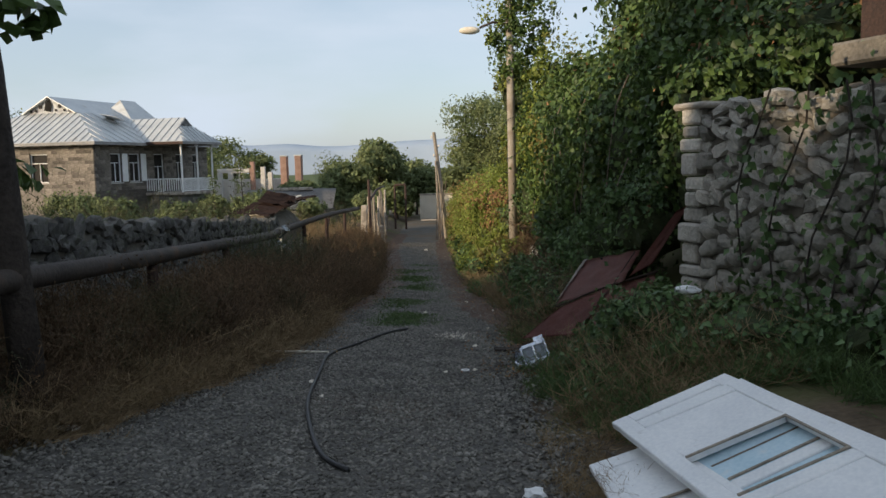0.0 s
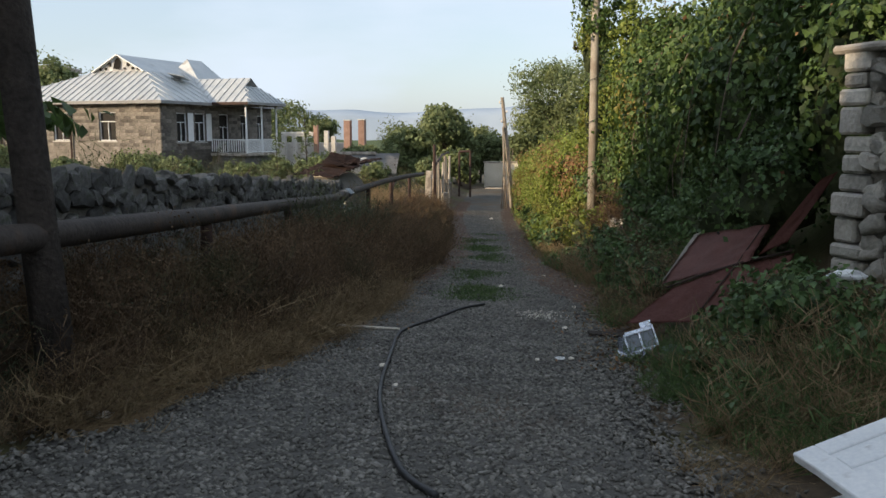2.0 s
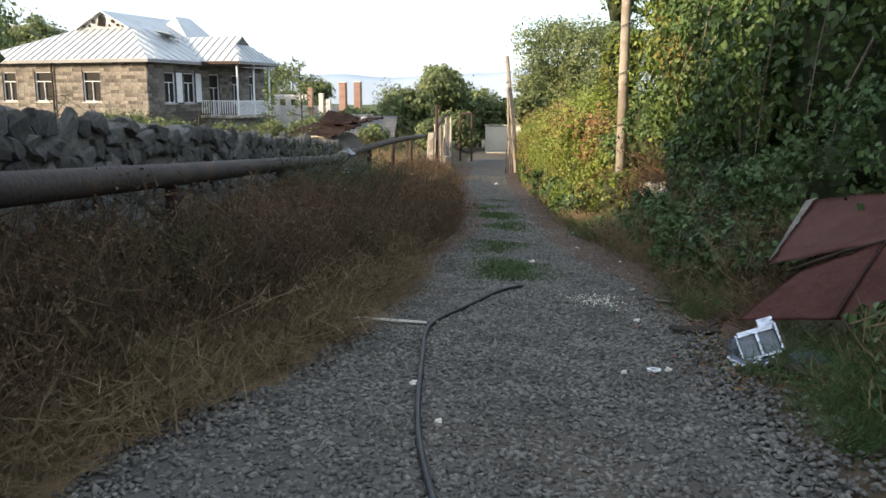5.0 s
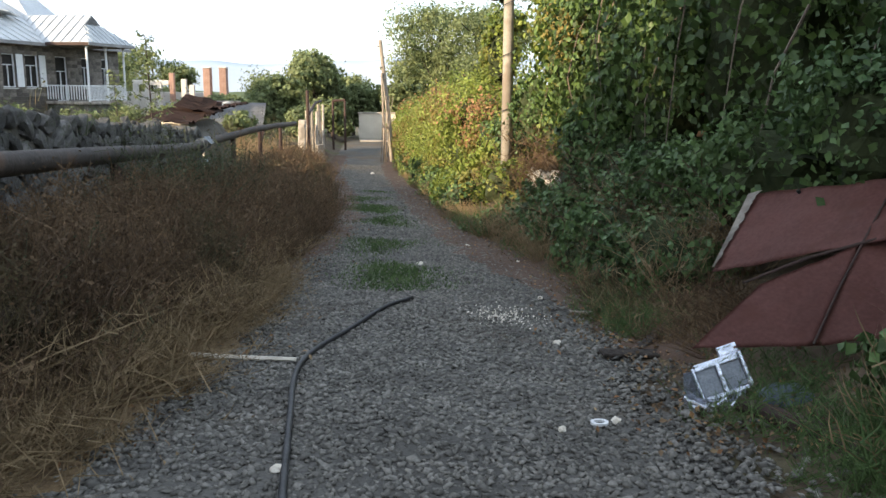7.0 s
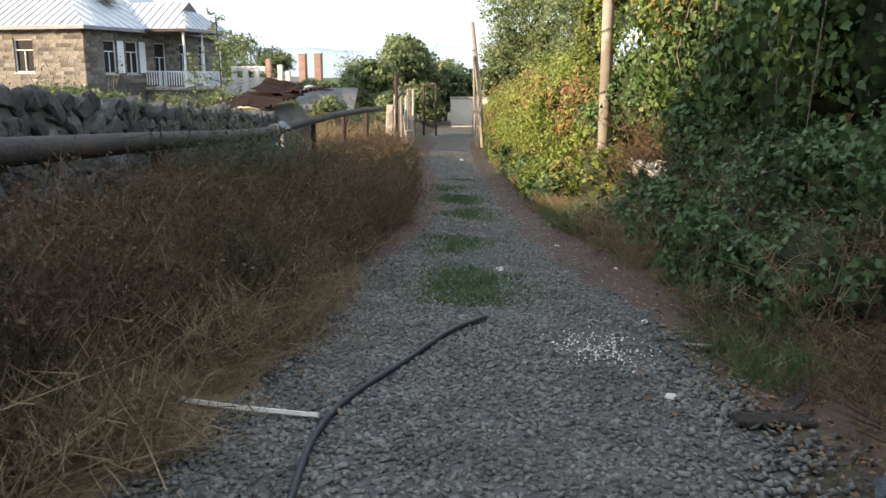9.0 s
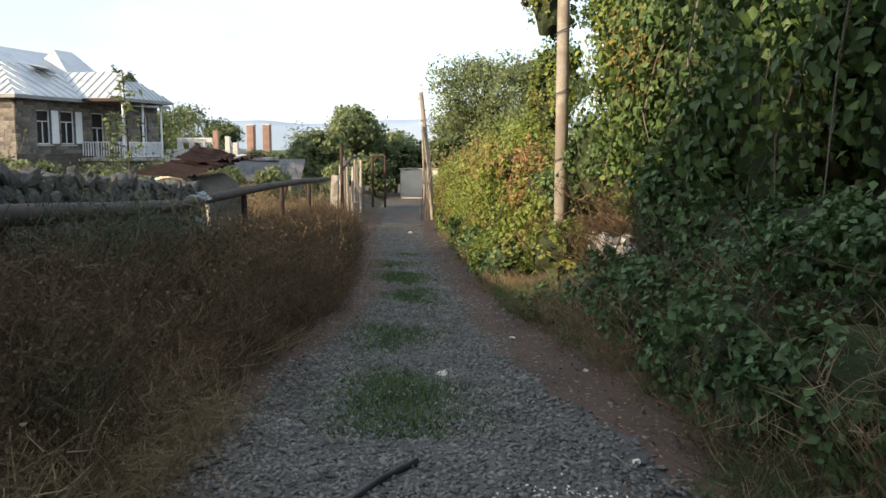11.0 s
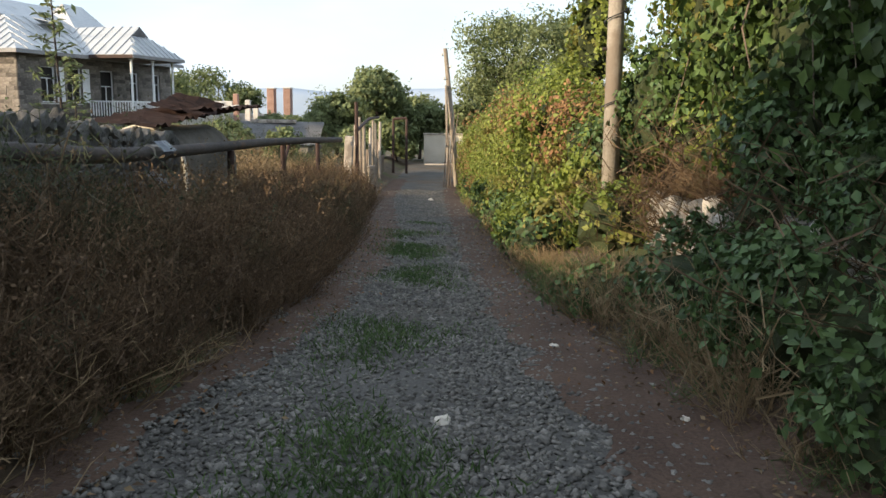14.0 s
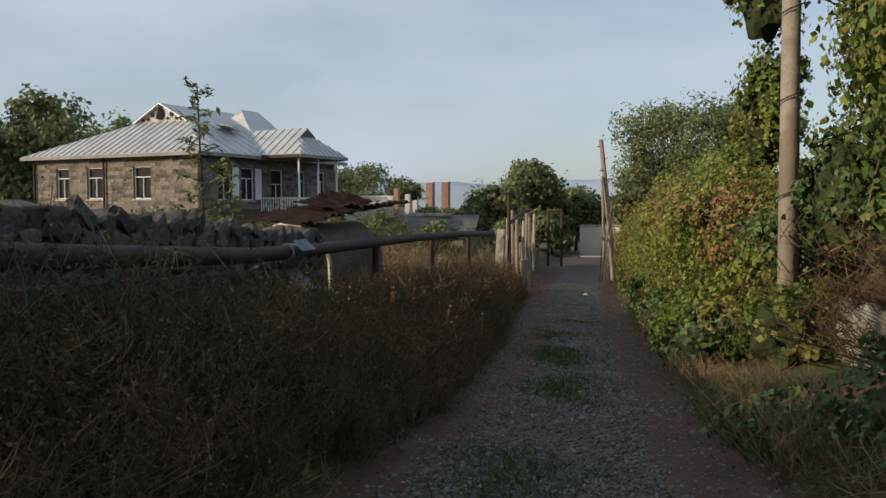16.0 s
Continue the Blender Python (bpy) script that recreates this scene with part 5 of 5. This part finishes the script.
# ---- gravel ----
def gravel(n=88000, y0=-1.6, span=17.0, rmin=0.010, rmax=0.021, seed=8):
    V0 = np.array([(1, 0, 0.1), (-1, 0, -0.1), (0.1, 1, 0.1), (-0.1, -1, 0), (0.25, 0.2, 0.9), (0, 0, -0.9)])
    F0 = np.array([(0, 2, 4), (2, 1, 4), (1, 3, 4), (3, 0, 4), (2, 0, 5), (1, 2, 5), (3, 1, 5), (0, 3, 5)])
    g = np.random.default_rng(seed)
    y = y0 + span * g.uniform(0, 1, n) ** 1.15
    u = g.uniform(-0.08, 1.14, n)
    x = road_left(y) + (road_right(y) - road_left(y)) * u
    patch = (x + g.normal(0, 0.16, n) > lerp(y, [7, 11, 17, 30, 40], [1.05, 0.5, 0.1, -0.45, -0.8])) & (y > 7.0) & (g.uniform(0, 1, n) < 0.78)
    mid = (np.abs(x + 0.35) < 0.3) & (y > 9) & (g.uniform(0, 1, n) < 0.6)
    left = (x - road_left(y) + g.normal(0, 0.16, n) < lerp(y, [9, 14, 20], [0.05, 0.5, 0.75])) & (g.uniform(0, 1, n) < 0.7)
    keep = ~(patch | mid | left)
    x, y = x[keep], y[keep]
    edge = np.minimum(x - road_left(y), road_right(y) - x) + g.normal(0, 0.16, len(x)) > -0.02
    x, y = x[edge], y[edge]
    n = len(x)
    r = g.uniform(rmin, rmax, n) * (1 + 0.5 * (g.uniform(0, 1, n) > 0.93))
    S = np.stack([r * g.uniform(0.8, 1.4, n), r * g.uniform(0.8, 1.4, n), r * g.uniform(0.5, 0.9, n)], -1)
    a = g.uniform(0, 6.28, n)
    D = V0[None] * (1 + g.uniform(-0.4, 0.4, (n, len(V0), 1))) * S[:, None]
    c, s = np.cos(a)[:, None], np.sin(a)[:, None]
    tilt = g.normal(0, 0.3, n)[:, None]
    X, Y = D[..., 0] * c - D[..., 1] * s, D[..., 0] * s + D[..., 1] * c
    Z = D[..., 2] + X * tilt
    V = np.stack([X + x[:, None], Y + y[:, None], Z + (land_z(x, y) + 0.020 + g.uniform(0, 0.012, n))[:, None]], -1).reshape(-1, 3)
    F = (F0[None] + (np.arange(n) * len(V0))[:, None, None]).reshape(-1, 3)
    np_thing("gravel", V, F, M_GRAVEL, label="loose grey crushed stone on the lane", category="gravel", kind="stuff")


gravel()
gravel(22000, 14.5, 26.0, 0.016, 0.03, 9)


# ---- things lying about ----
def on_road(x, y, up=0.03):
    return (x, y, float(land_z(x, y)) + up)


def hose():
    pts = [(-0.05, 1.9), (-0.24, 2.18), (-0.42, 2.75), (-0.58, 3.45), (-0.68, 4.15), (-0.77, 5.1), (-0.83, 5.9), (-0.76, 6.5), (-0.56, 7.1), (-0.34, 7.75), (-0.14, 8.17)]
    P = []
    for i in range(len(pts) - 1):
        p0, p1, p2, p3 = [np.array(pts[max(0, min(len(pts) - 1, i + k))]) for k in (-1, 0, 1, 2)]
        for t in np.linspace(0, 1, 6)[:-1]:
            q = 0.5 * (2 * p1 + (p2 - p0) * t + (2 * p0 - 5 * p1 + 4 * p2 - p3) * t * t + (3 * p1 - p0 - 3 * p2 + p3) * t ** 3)
            P.append(on_road(q[0], q[1], 0.045))
    P.append(on_road(-0.14, 8.17, 0.045))
    tagged(part("hose", tube(P, [0.016] * len(P), 8), M_RUBBER, smooth=True), "black rubber hose lying curved across the gravel", "hose")


hose()
tagged(part("lath", tube([on_road(-1.8, 6.34, 0.06), on_road(-1.5, 6.27, 0.055), on_road(-1.2, 6.16, 0.06), on_road(-0.86, 6.10, 0.055)], [0.008, 0.014, 0.015, 0.013], 5), M_LIMEWASH), "thin pale wooden lath lying on the gravel", "stick")
tagged(part("stick", box((-0.09, -0.016, 0), (0.09, 0.016, 0.02), 0.004, pose(*on_road(1.17, 7.62), 0, 0, -10)), M_OLDWOOD), "short grey wooden stick on the gravel", "stick")
tagged(part("rag", blob(on_road(-1.85, 5.75, 0.03), (0.11, 0.06, 0.035), 0.5, 2, 4), M_CONCRETE), "crumpled pale rag among the straw", "rag")
tagged(part("flat_stone", blob(on_road(-2.2, 2.9, 0.02), (0.14, 0.09, 0.03), 0.5, 2, 6), M_CONCRETE), "flat pale stone at the lane's edge", "stone")
bm_ring = bmesh.new()
for k in range(16):
    a0, a1 = 2 * math.pi * k / 16, 2 * math.pi * (k + 1) / 16
    q = []
    for a in (a0, a1):
        for r, z in ((0.032, 0), (0.032, 0.014), (0.052, 0.014), (0.052, 0)):
            q.append(bm_ring.verts.new((math.cos(a) * r, math.sin(a) * r * 0.8, z)))
    for i in range(4):
        bm_ring.faces.new((q[i], q[(i + 1) % 4], q[4 + (i + 1) % 4], q[4 + i]))
ring = tagged(part("plastic_ring", bm_ring, M_WHITEPAINT), "small white plastic ring on the gravel", "ring")
ring.location = on_road(0.635, 5.02, 0.04)
ring.scale = (0.8, 0.8, 0.8)
gl = random.Random(31)
white_stone = tagged(part("white_stone", blob((0, 0, 0), (0.03, 0.025, 0.02), 0.5, 2, 3), M_LIMEWASH), "small white stone on the lane", "stone", "white stones")
for x, y, k in ((0.755, 6.56, 1), (0, 10.32, 1.4), (0.68, 11.98, 1), (0.73, 5.08, 0.9), (0.45, 4.95, 0.7), (0.95, 8.2, 0.8), (-1.1, 35.1, 3.5), (0.9, 14.5, 1.6), (-0.55, 3.9, 0.7), (1.1, 10.4, 0.8)):
    cpy = copy_thing(white_stone, pose(*on_road(x, y, 0.035), 0, 0, gl.uniform(0, 360)))
    cpy.scale = (k, k, k)
white_stone.location = on_road(-0.75, 4.55, 0.035)
gch = np.random.default_rng(2)
nch = 300
cx, cy = 0.52 + gch.normal(0, 0.13, nch), 7.45 + gch.normal(0, 0.20, nch)
Cc = np.stack([cx, cy, land_z(cx, cy) + 0.045], -1)
np_thing("plaster_crumbs", *leaves(Cc, np.tile([0, 0, 1.0], (nch, 1)), 0.016, 0.9, 0), M_LIMEWASH, label="scattered white plaster crumbs on the gravel", category="rubble", kind="stuff")


def red_sheets():
    """A big folded red-painted sheet, a car's panel torn along a fold, leaning on the bank."""
    def panel(name, corners, label, parent, dent=0.02):
        bm = bmesh.new()
        a, b, c, d = map(Vector, corners)
        n = 16
        nrm = (b - a).cross(d - a).normalized()
        gr_ = [[bm.verts.new(a.lerp(b, i / n).lerp(d.lerp(c, i / n), j / n) + nrm * dent * noise.noise(Vector((i * 0.33, j * 0.33, len(name))))) for j in range(n + 1)] for i in range(n + 1)]
        for i in range(n):
            for j in range(n):
                bm.faces.new((gr_[i][j], gr_[i + 1][j], gr_[i + 1][j + 1], gr_[i][j + 1]))
        bmesh.ops.solidify(bm, geom=list(bm.faces), thickness=0.012)
        return part(name, bm, M_REDMETAL, parent, label, smooth=True)
    ob = empty("red_metal_sheet", Matrix(), "bent red-painted metal sheet leaning on the brambles", "metal sheet")
    up = panel("upper_leaf", ((1.654, 6.362, -0.097), (2.24, 5.53, 0.27), (2.47, 5.80, 0.56), (2.022, 6.748, 0.335)), "", ob)
    panel("lower_leaf", ((1.21, 5.459, -0.281), (1.732, 5.254, -0.208), (2.16, 5.66, 0.215), (1.629, 5.65, 0.003)), "", ob, 0.012)
    panel("side_leaf", ((1.735, 5.253, -0.205), (2.28, 5.10, -0.10), (2.62, 5.58, 0.34), (2.165, 5.66, 0.217)), "darker rust-red leaf past the crease", ob, 0.012)
    panel("upright_leaf", ((2.28, 5.45, 0.33), (2.50, 5.40, 0.46), (2.86, 5.40, 1.04), (2.74, 5.42, 0.98)), "rusty strip that leans up to the wall", ob, 0.01)
    part("fold_bar", tube([(1.60, 5.78, -0.02), (1.93, 5.76, 0.12), (2.2, 5.62, 0.245), (2.6, 5.58, 0.36)], [0.007, 0.010, 0.010, 0.009], 8), M_RUST, ob)
    part("seam", tube([(1.73, 5.245, -0.195), (1.95, 5.46, 0.02), (2.17, 5.65, 0.235), (2.42, 5.82, 0.54)], [0.006] * 4, 6), M_RUST, ob)
    nrm = Vector((-0.682, -0.151, 0.716))
    bm = bmesh.new()
    g = random.Random(4)
    pr = None
    for k in range(37):
        t_ = k / 36
        p = Vector((1.675, 6.375, -0.075)).lerp(Vector((2.03, 6.735, 0.335)), t_) + nrm * 0.016
        q = p + Vector((0.052, -0.082, 0.033)) * (0.25 + 0.55 * t_ + g.uniform(-0.08, 0.10) + 0.35 * noise.noise(Vector((k * 0.35, 2, 0)))) + nrm * 0.002
        now = (bm.verts.new(p), bm.verts.new(q))
        if pr:
            bm.faces.new((pr[0], pr[1], now[1], now[0]))
        pr = now
    bmesh.ops.solidify(bm, geom=list(bm.faces), thickness=0.003)
    part("bare_edge", bm, M_CONCRETE, ob, "flaked pale edge")
    # Short dark plugs stand for the shade inside the bolt holes.
    for p in ((2.174, 6.37, 0.40), (2.057, 6.418, 0.253), (2.05, 6.50, 0.27)):
        part("bolt_hole_shade", tube([Vector(p) - nrm * 0.01, Vector(p) + nrm * 0.022], [0.011, 0.011], 8), M_DARK, up)
    tagged(part("scrap_beam", tube([(1.40, 5.25, -0.50), (1.55, 4.75, -0.44), (1.60, 4.30, -0.42), (1.75, 3.5, -0.36)], [0.045, 0.05, 0.05, 0.045], 10), M_RUST), "rusty pipe lying in the grass", "pipe")
    tagged(part("rotten_board", box((-0.24, -0.05, 0), (0.24, 0.05, 0.025), 0.006, pose(*on_road(1.20, 6.28, 0.02), 6, 4, 8)), M_BARK), "dark rotten board half buried at the lane's edge", "board")
    tagged(part("rotten_board", box((-0.3, -0.035, 0), (0.3, 0.035, 0.03), 0.006, pose(*on_road(1.36, 6.55, 0.03), -8, -6, 52)), M_BARK), "dark rotten board leaning on the soil bank", "board")


red_sheets()


def headlamp():
    ob = empty("car_headlamp", pose(1.30, 5.36, -0.54, 6, -6, 12) @ Matrix.Scale(0.88, 4), "broken silver car headlamp lying at the lane's edge", "headlamp")
    bm = bmesh.new()
    sh = [(-0.19, 0), (-0.14, -0.09), (0, -0.13), (0.14, -0.11), (0.2, -0.02), (0.17, 0.06), (-0.15, 0.07)]
    lo = [bm.verts.new((x * 0.85, y * 0.85, 0)) for x, y in sh]
    hi = [bm.verts.new((x, y, 0.09 + 0.10 * (y + 0.13) / 0.2)) for x, y in sh]
    for k in range(7):
        bm.faces.new((lo[k], lo[(k + 1) % 7], hi[(k + 1) % 7], hi[k]))
    bm.faces.new(lo[::-1])
    bmesh.ops.solidify(bm, geom=list(bm.faces), thickness=0.012)
    part("bowl", bm, M_CHROME, ob)
    m = pose(0.05, 0.0, 0.15, 58, -14, -10)
    for lo, hi in (((-0.15, -0.10, 0), (-0.13, 0.10, 0.03)), ((-0.015, -0.08, 0), (0.015, 0.09, 0.03)), ((0.13, -0.09, 0), (0.155, 0.12, 0.035)), ((-0.13, -0.10, 0), (0.13, -0.075, 0.03)), ((-0.13, 0.075, 0), (0.13, 0.115, 0.03))):
        part("bezel", box(lo, hi, 0.006, m), M_CHROME, ob)
    part("lens", box((-0.128, -0.073, 0.004), (-0.017, 0.073, 0.016), 0.004, m), M_LENS, ob)
    part("lens", box((0.017, -0.073, 0.004), (0.128, 0.073, 0.016), 0.004, m), M_LENS, ob)
    part("tab", box((0.03, 0.115, 0), (0.15, 0.17, 0.02), 0.006, m), M_CHROME, ob)
    for k in range(6):
        a_ = 3.4 + 0.42 * k
        part("reflector_shard", box((-0.05, -0.012, 0), (0.05, 0.012, 0.07), 0.008, pose(math.cos(a_) * 0.19, math.sin(a_) * 0.12, 0.02, 18 * math.sin(k * 2.0), 25 * math.cos(k), math.degrees(a_) + 90)), M_CHROME, ob)
    bm = blob((1.66, 5.22, -0.46), (0.17, 0.13, 0.06), 0.3, 3, 8)
    tagged(part("plastic_sheet", bm, M_TARP, smooth=True), "dark blue-grey plastic sheet in the grass", "plastic sheet")


headlamp()


def door_leaf(m, label, w=0.75, l=2.05, light=0.55, open_light=True, blue=False):
    """A panelled door lying flat: stiles, rails, raised panels, a beaded light."""
    ob = empty("door_leaf", m, label, "door", "discarded doors")
    t, s_ = 0.042, 0.10
    for n_, lo, hi in (("stile", (0, 0, 0), (s_, l, t)), ("stile", (w - s_, 0, 0), (w, l, t)), ("rail", (s_, 0, 0), (w - s_, s_, t)), ("rail", (s_, l - s_, 0), (w - s_, l, t)),
                      ("rail", (s_, light - 0.06, 0), (w - s_, light, t)), ("rail", (s_, 1.02, 0), (w - s_, 1.10, t))):
        part(n_, box(lo, hi, 0.005), M_WHITEPAINT, ob)
    part("panel", box((s_, s_, 0.014), (w - s_, light - 0.06, 0.032)), M_WHITEPAINT, ob)
    paint = M_BLUEPAINT if blue else M_WHITEPAINT
    if not open_light:
        part("panel", box((s_, light, 0.010), (w - s_, 1.02, 0.030)), paint, ob)
        part("board_joint", box((s_ + 0.02, light + 0.17, 0.031), (w - s_ - 0.02, light + 0.18, 0.034)), M_WOOD, ob)
    part("panel", box((s_, 1.10, 0.012), (w - s_, l - s_, 0.030)), paint, ob)
    for lo, hi in (((s_, light, t - 0.004), (w - s_, light + 0.014, t + 0.006)), ((s_, 1.0, t - 0.004), (w - s_, 1.014, t + 0.006)), ((w - s_ - 0.014, light + 0.014, t - 0.004), (w - s_, 1.0, t + 0.006))):
        part("glazing_bead", box(lo, hi, 0.002), M_OLDWOOD, ob, "bare wooden glazing bead")
    return ob


def doors():
    # the pile leans up against the bank; u runs across a door, v along it
    u, v = Vector((0.9303, 0.2093, 0.3012)), Vector((0.2199, -0.9755, 0.0))
    nrm = v.cross(u)
    base = Matrix(((u.x, v.x, nrm.x, 1.46), (u.y, v.y, nrm.y, 1.68), (u.z, v.z, nrm.z, 0.05), (0, 0, 0, 1)))
    def laid(du, dv, dn, turn):
        return base @ Matrix.Translation((du, dv, dn)) @ Matrix.Rotation(radians(turn), 4, "Z")
    door_leaf(laid(0.0, 0.0, -0.042, 0.5), "white panelled door with an empty light on top of the pile")
    door_leaf(laid(0.03, -0.21, -0.090, -2.0), "white and pale blue boarded door under the top door", open_light=False, blue=True, light=0.66)
    door_leaf(laid(-0.24, 0.06, -0.138, 8.0), "white panelled door lying askew in the pile", open_light=False)
    door_leaf(laid(-0.33, 0.44, -0.186, 4.0), "white panelled door at the bottom of the pile", open_light=False)
    heap = empty("rubble_heap", Matrix(), "earth and rubble under the doors", "rubble")
    part("heap", blob((2.25, 0.9, -0.30), (0.75, 1.0, 0.30), 0.3, 3, 5), M_EARTH, heap)
    tagged(part("plank", box((-0.24, -0.015, -0.045), (0.24, 0.015, 0.045), 0.006, pose(3.02, 2.9, 0.03, 12, -10, 6)), M_OLDWOOD), "short weathered plank in the brambles", "plank")
    tagged(part("white_rag", blob((2.45, 4.0, 0.42), (0.13, 0.07, 0.035), 0.5, 2, 7), M_WHITEPAINT), "white plastic rag in the brambles", "rag")
    tagged(part("white_rubbish", blob(on_road(0.98, 1.38, 0.04), (0.06, 0.05, 0.035), 0.6, 2, 9), M_WHITEPAINT), "crumpled white plastic at the lane's edge", "rubbish")


doors()


# ---- unseen trees behind the walker, added to shade the lane ----
def treeline():
    g = np.random.default_rng(77)
    ob = empty("treeline", Matrix(), "unseen row of trees added to keep the low sun off the lane", "trees", kind="structure")
    a, b = np.array([-6.0, -34.0]), np.array([-30.0, 14.0])
    pairs = []
    for k in range(26):
        u = k / 25
        p = a + (b - a) * u
        top = lerp(u, [0, 0.40, 0.43, 0.49, 0.52, 0.59, 0.64, 0.85, 1], [10.8, 10.8, 9.8, 9.8, 10.6, 11.0, 7.2, 6.2, 5.0]) + g.uniform(-0.5, 0.5)
        # Solid dark body that blocks the sun inside each added crown.
        part("sun_block_core", blob((p[0], p[1], top * 0.42), (1.9, 1.9, top * 0.56), 0.3, 3, k), M_CORE, ob)
        C, out = on_blob((p[0], p[1], top * 0.45), (2.0, 2.0, top * 0.62), 500, 0.3, 0.4, g, low=-1)
        pairs.append(leaves(C, out, 0.4, 0.8, 0.6, g))
    np_thing("foliage", *merged(pairs), LEAF["tree"], ob)


treeline()


def sapling(x, y, height, label):
    """A thin young tree with feathery side sprays."""
    g = np.random.default_rng(int(y * 7))
    z0 = float(land_z(x, y)) - 0.1
    ob = empty("sapling", Matrix(), label, "sapling")
    part("stem", tube([(x, y, z0), (x + 0.03, y, z0 + height * 0.5), (x - 0.02, y, z0 + height)], [0.025, 0.016, 0.006], 7), M_BARK, ob)
    pairs = []
    for k in range(26):
        u = 0.3 + 0.7 * k / 25
        a = k * 2.4
        L = (0.42 * (1 - u) + 0.14) * height * 0.32
        p = np.array([x, y, z0 + height * u])
        q = p + np.array([math.cos(a) * L, math.sin(a) * L, L * 0.35])
        part("twig", tube([p, q], [0.006, 0.003], 5), M_BARK, ob)
        C = p + (q - p) * g.uniform(0.25, 1.05, (14, 1)) + g.normal(0, 0.03, (14, 3))
        pairs.append(leaves(C, np.tile([0, 0, 1.0], (14, 1)), 0.10, 0.4, 0.5, g))
    np_thing("foliage", *merged(pairs), LEAF["tree"], ob)


sapling(-4.38, 15.75, 2.8, "thin young tree behind the old wall")
sapling(-6.5, 20.5, 2.6, "thin young tree in the yard")


def hanging_vines():
    """Bare dry vines that hang down over the thicket's face."""
    g = random.Random(17)
    for k in range(11):
        y = 6.8 + k * 0.84
        x = lerp(y, [6, 9, 12, 16], [2.75, 2.55, 2.3, 2.35]) + g.uniform(-0.15, 0.15)
        z = g.uniform(1.6, 2.8)
        pts = [(x + 0.25, y, z), (x + 0.05, y + 0.05, z - 0.5), (x + g.uniform(-0.1, 0.1), y + g.uniform(-0.15, 0.15), z - 1.1), (x + g.uniform(-0.15, 0.1), y + g.uniform(-0.2, 0.2), z - g.uniform(1.5, 2.4))]
        tagged(part("hanging_vine", tube(pts, [0.012, 0.01, 0.008, 0.004], 5), M_WOOD), "thin bare brown vine hanging over the thicket", "vine", "hanging vines")


hanging_vines()
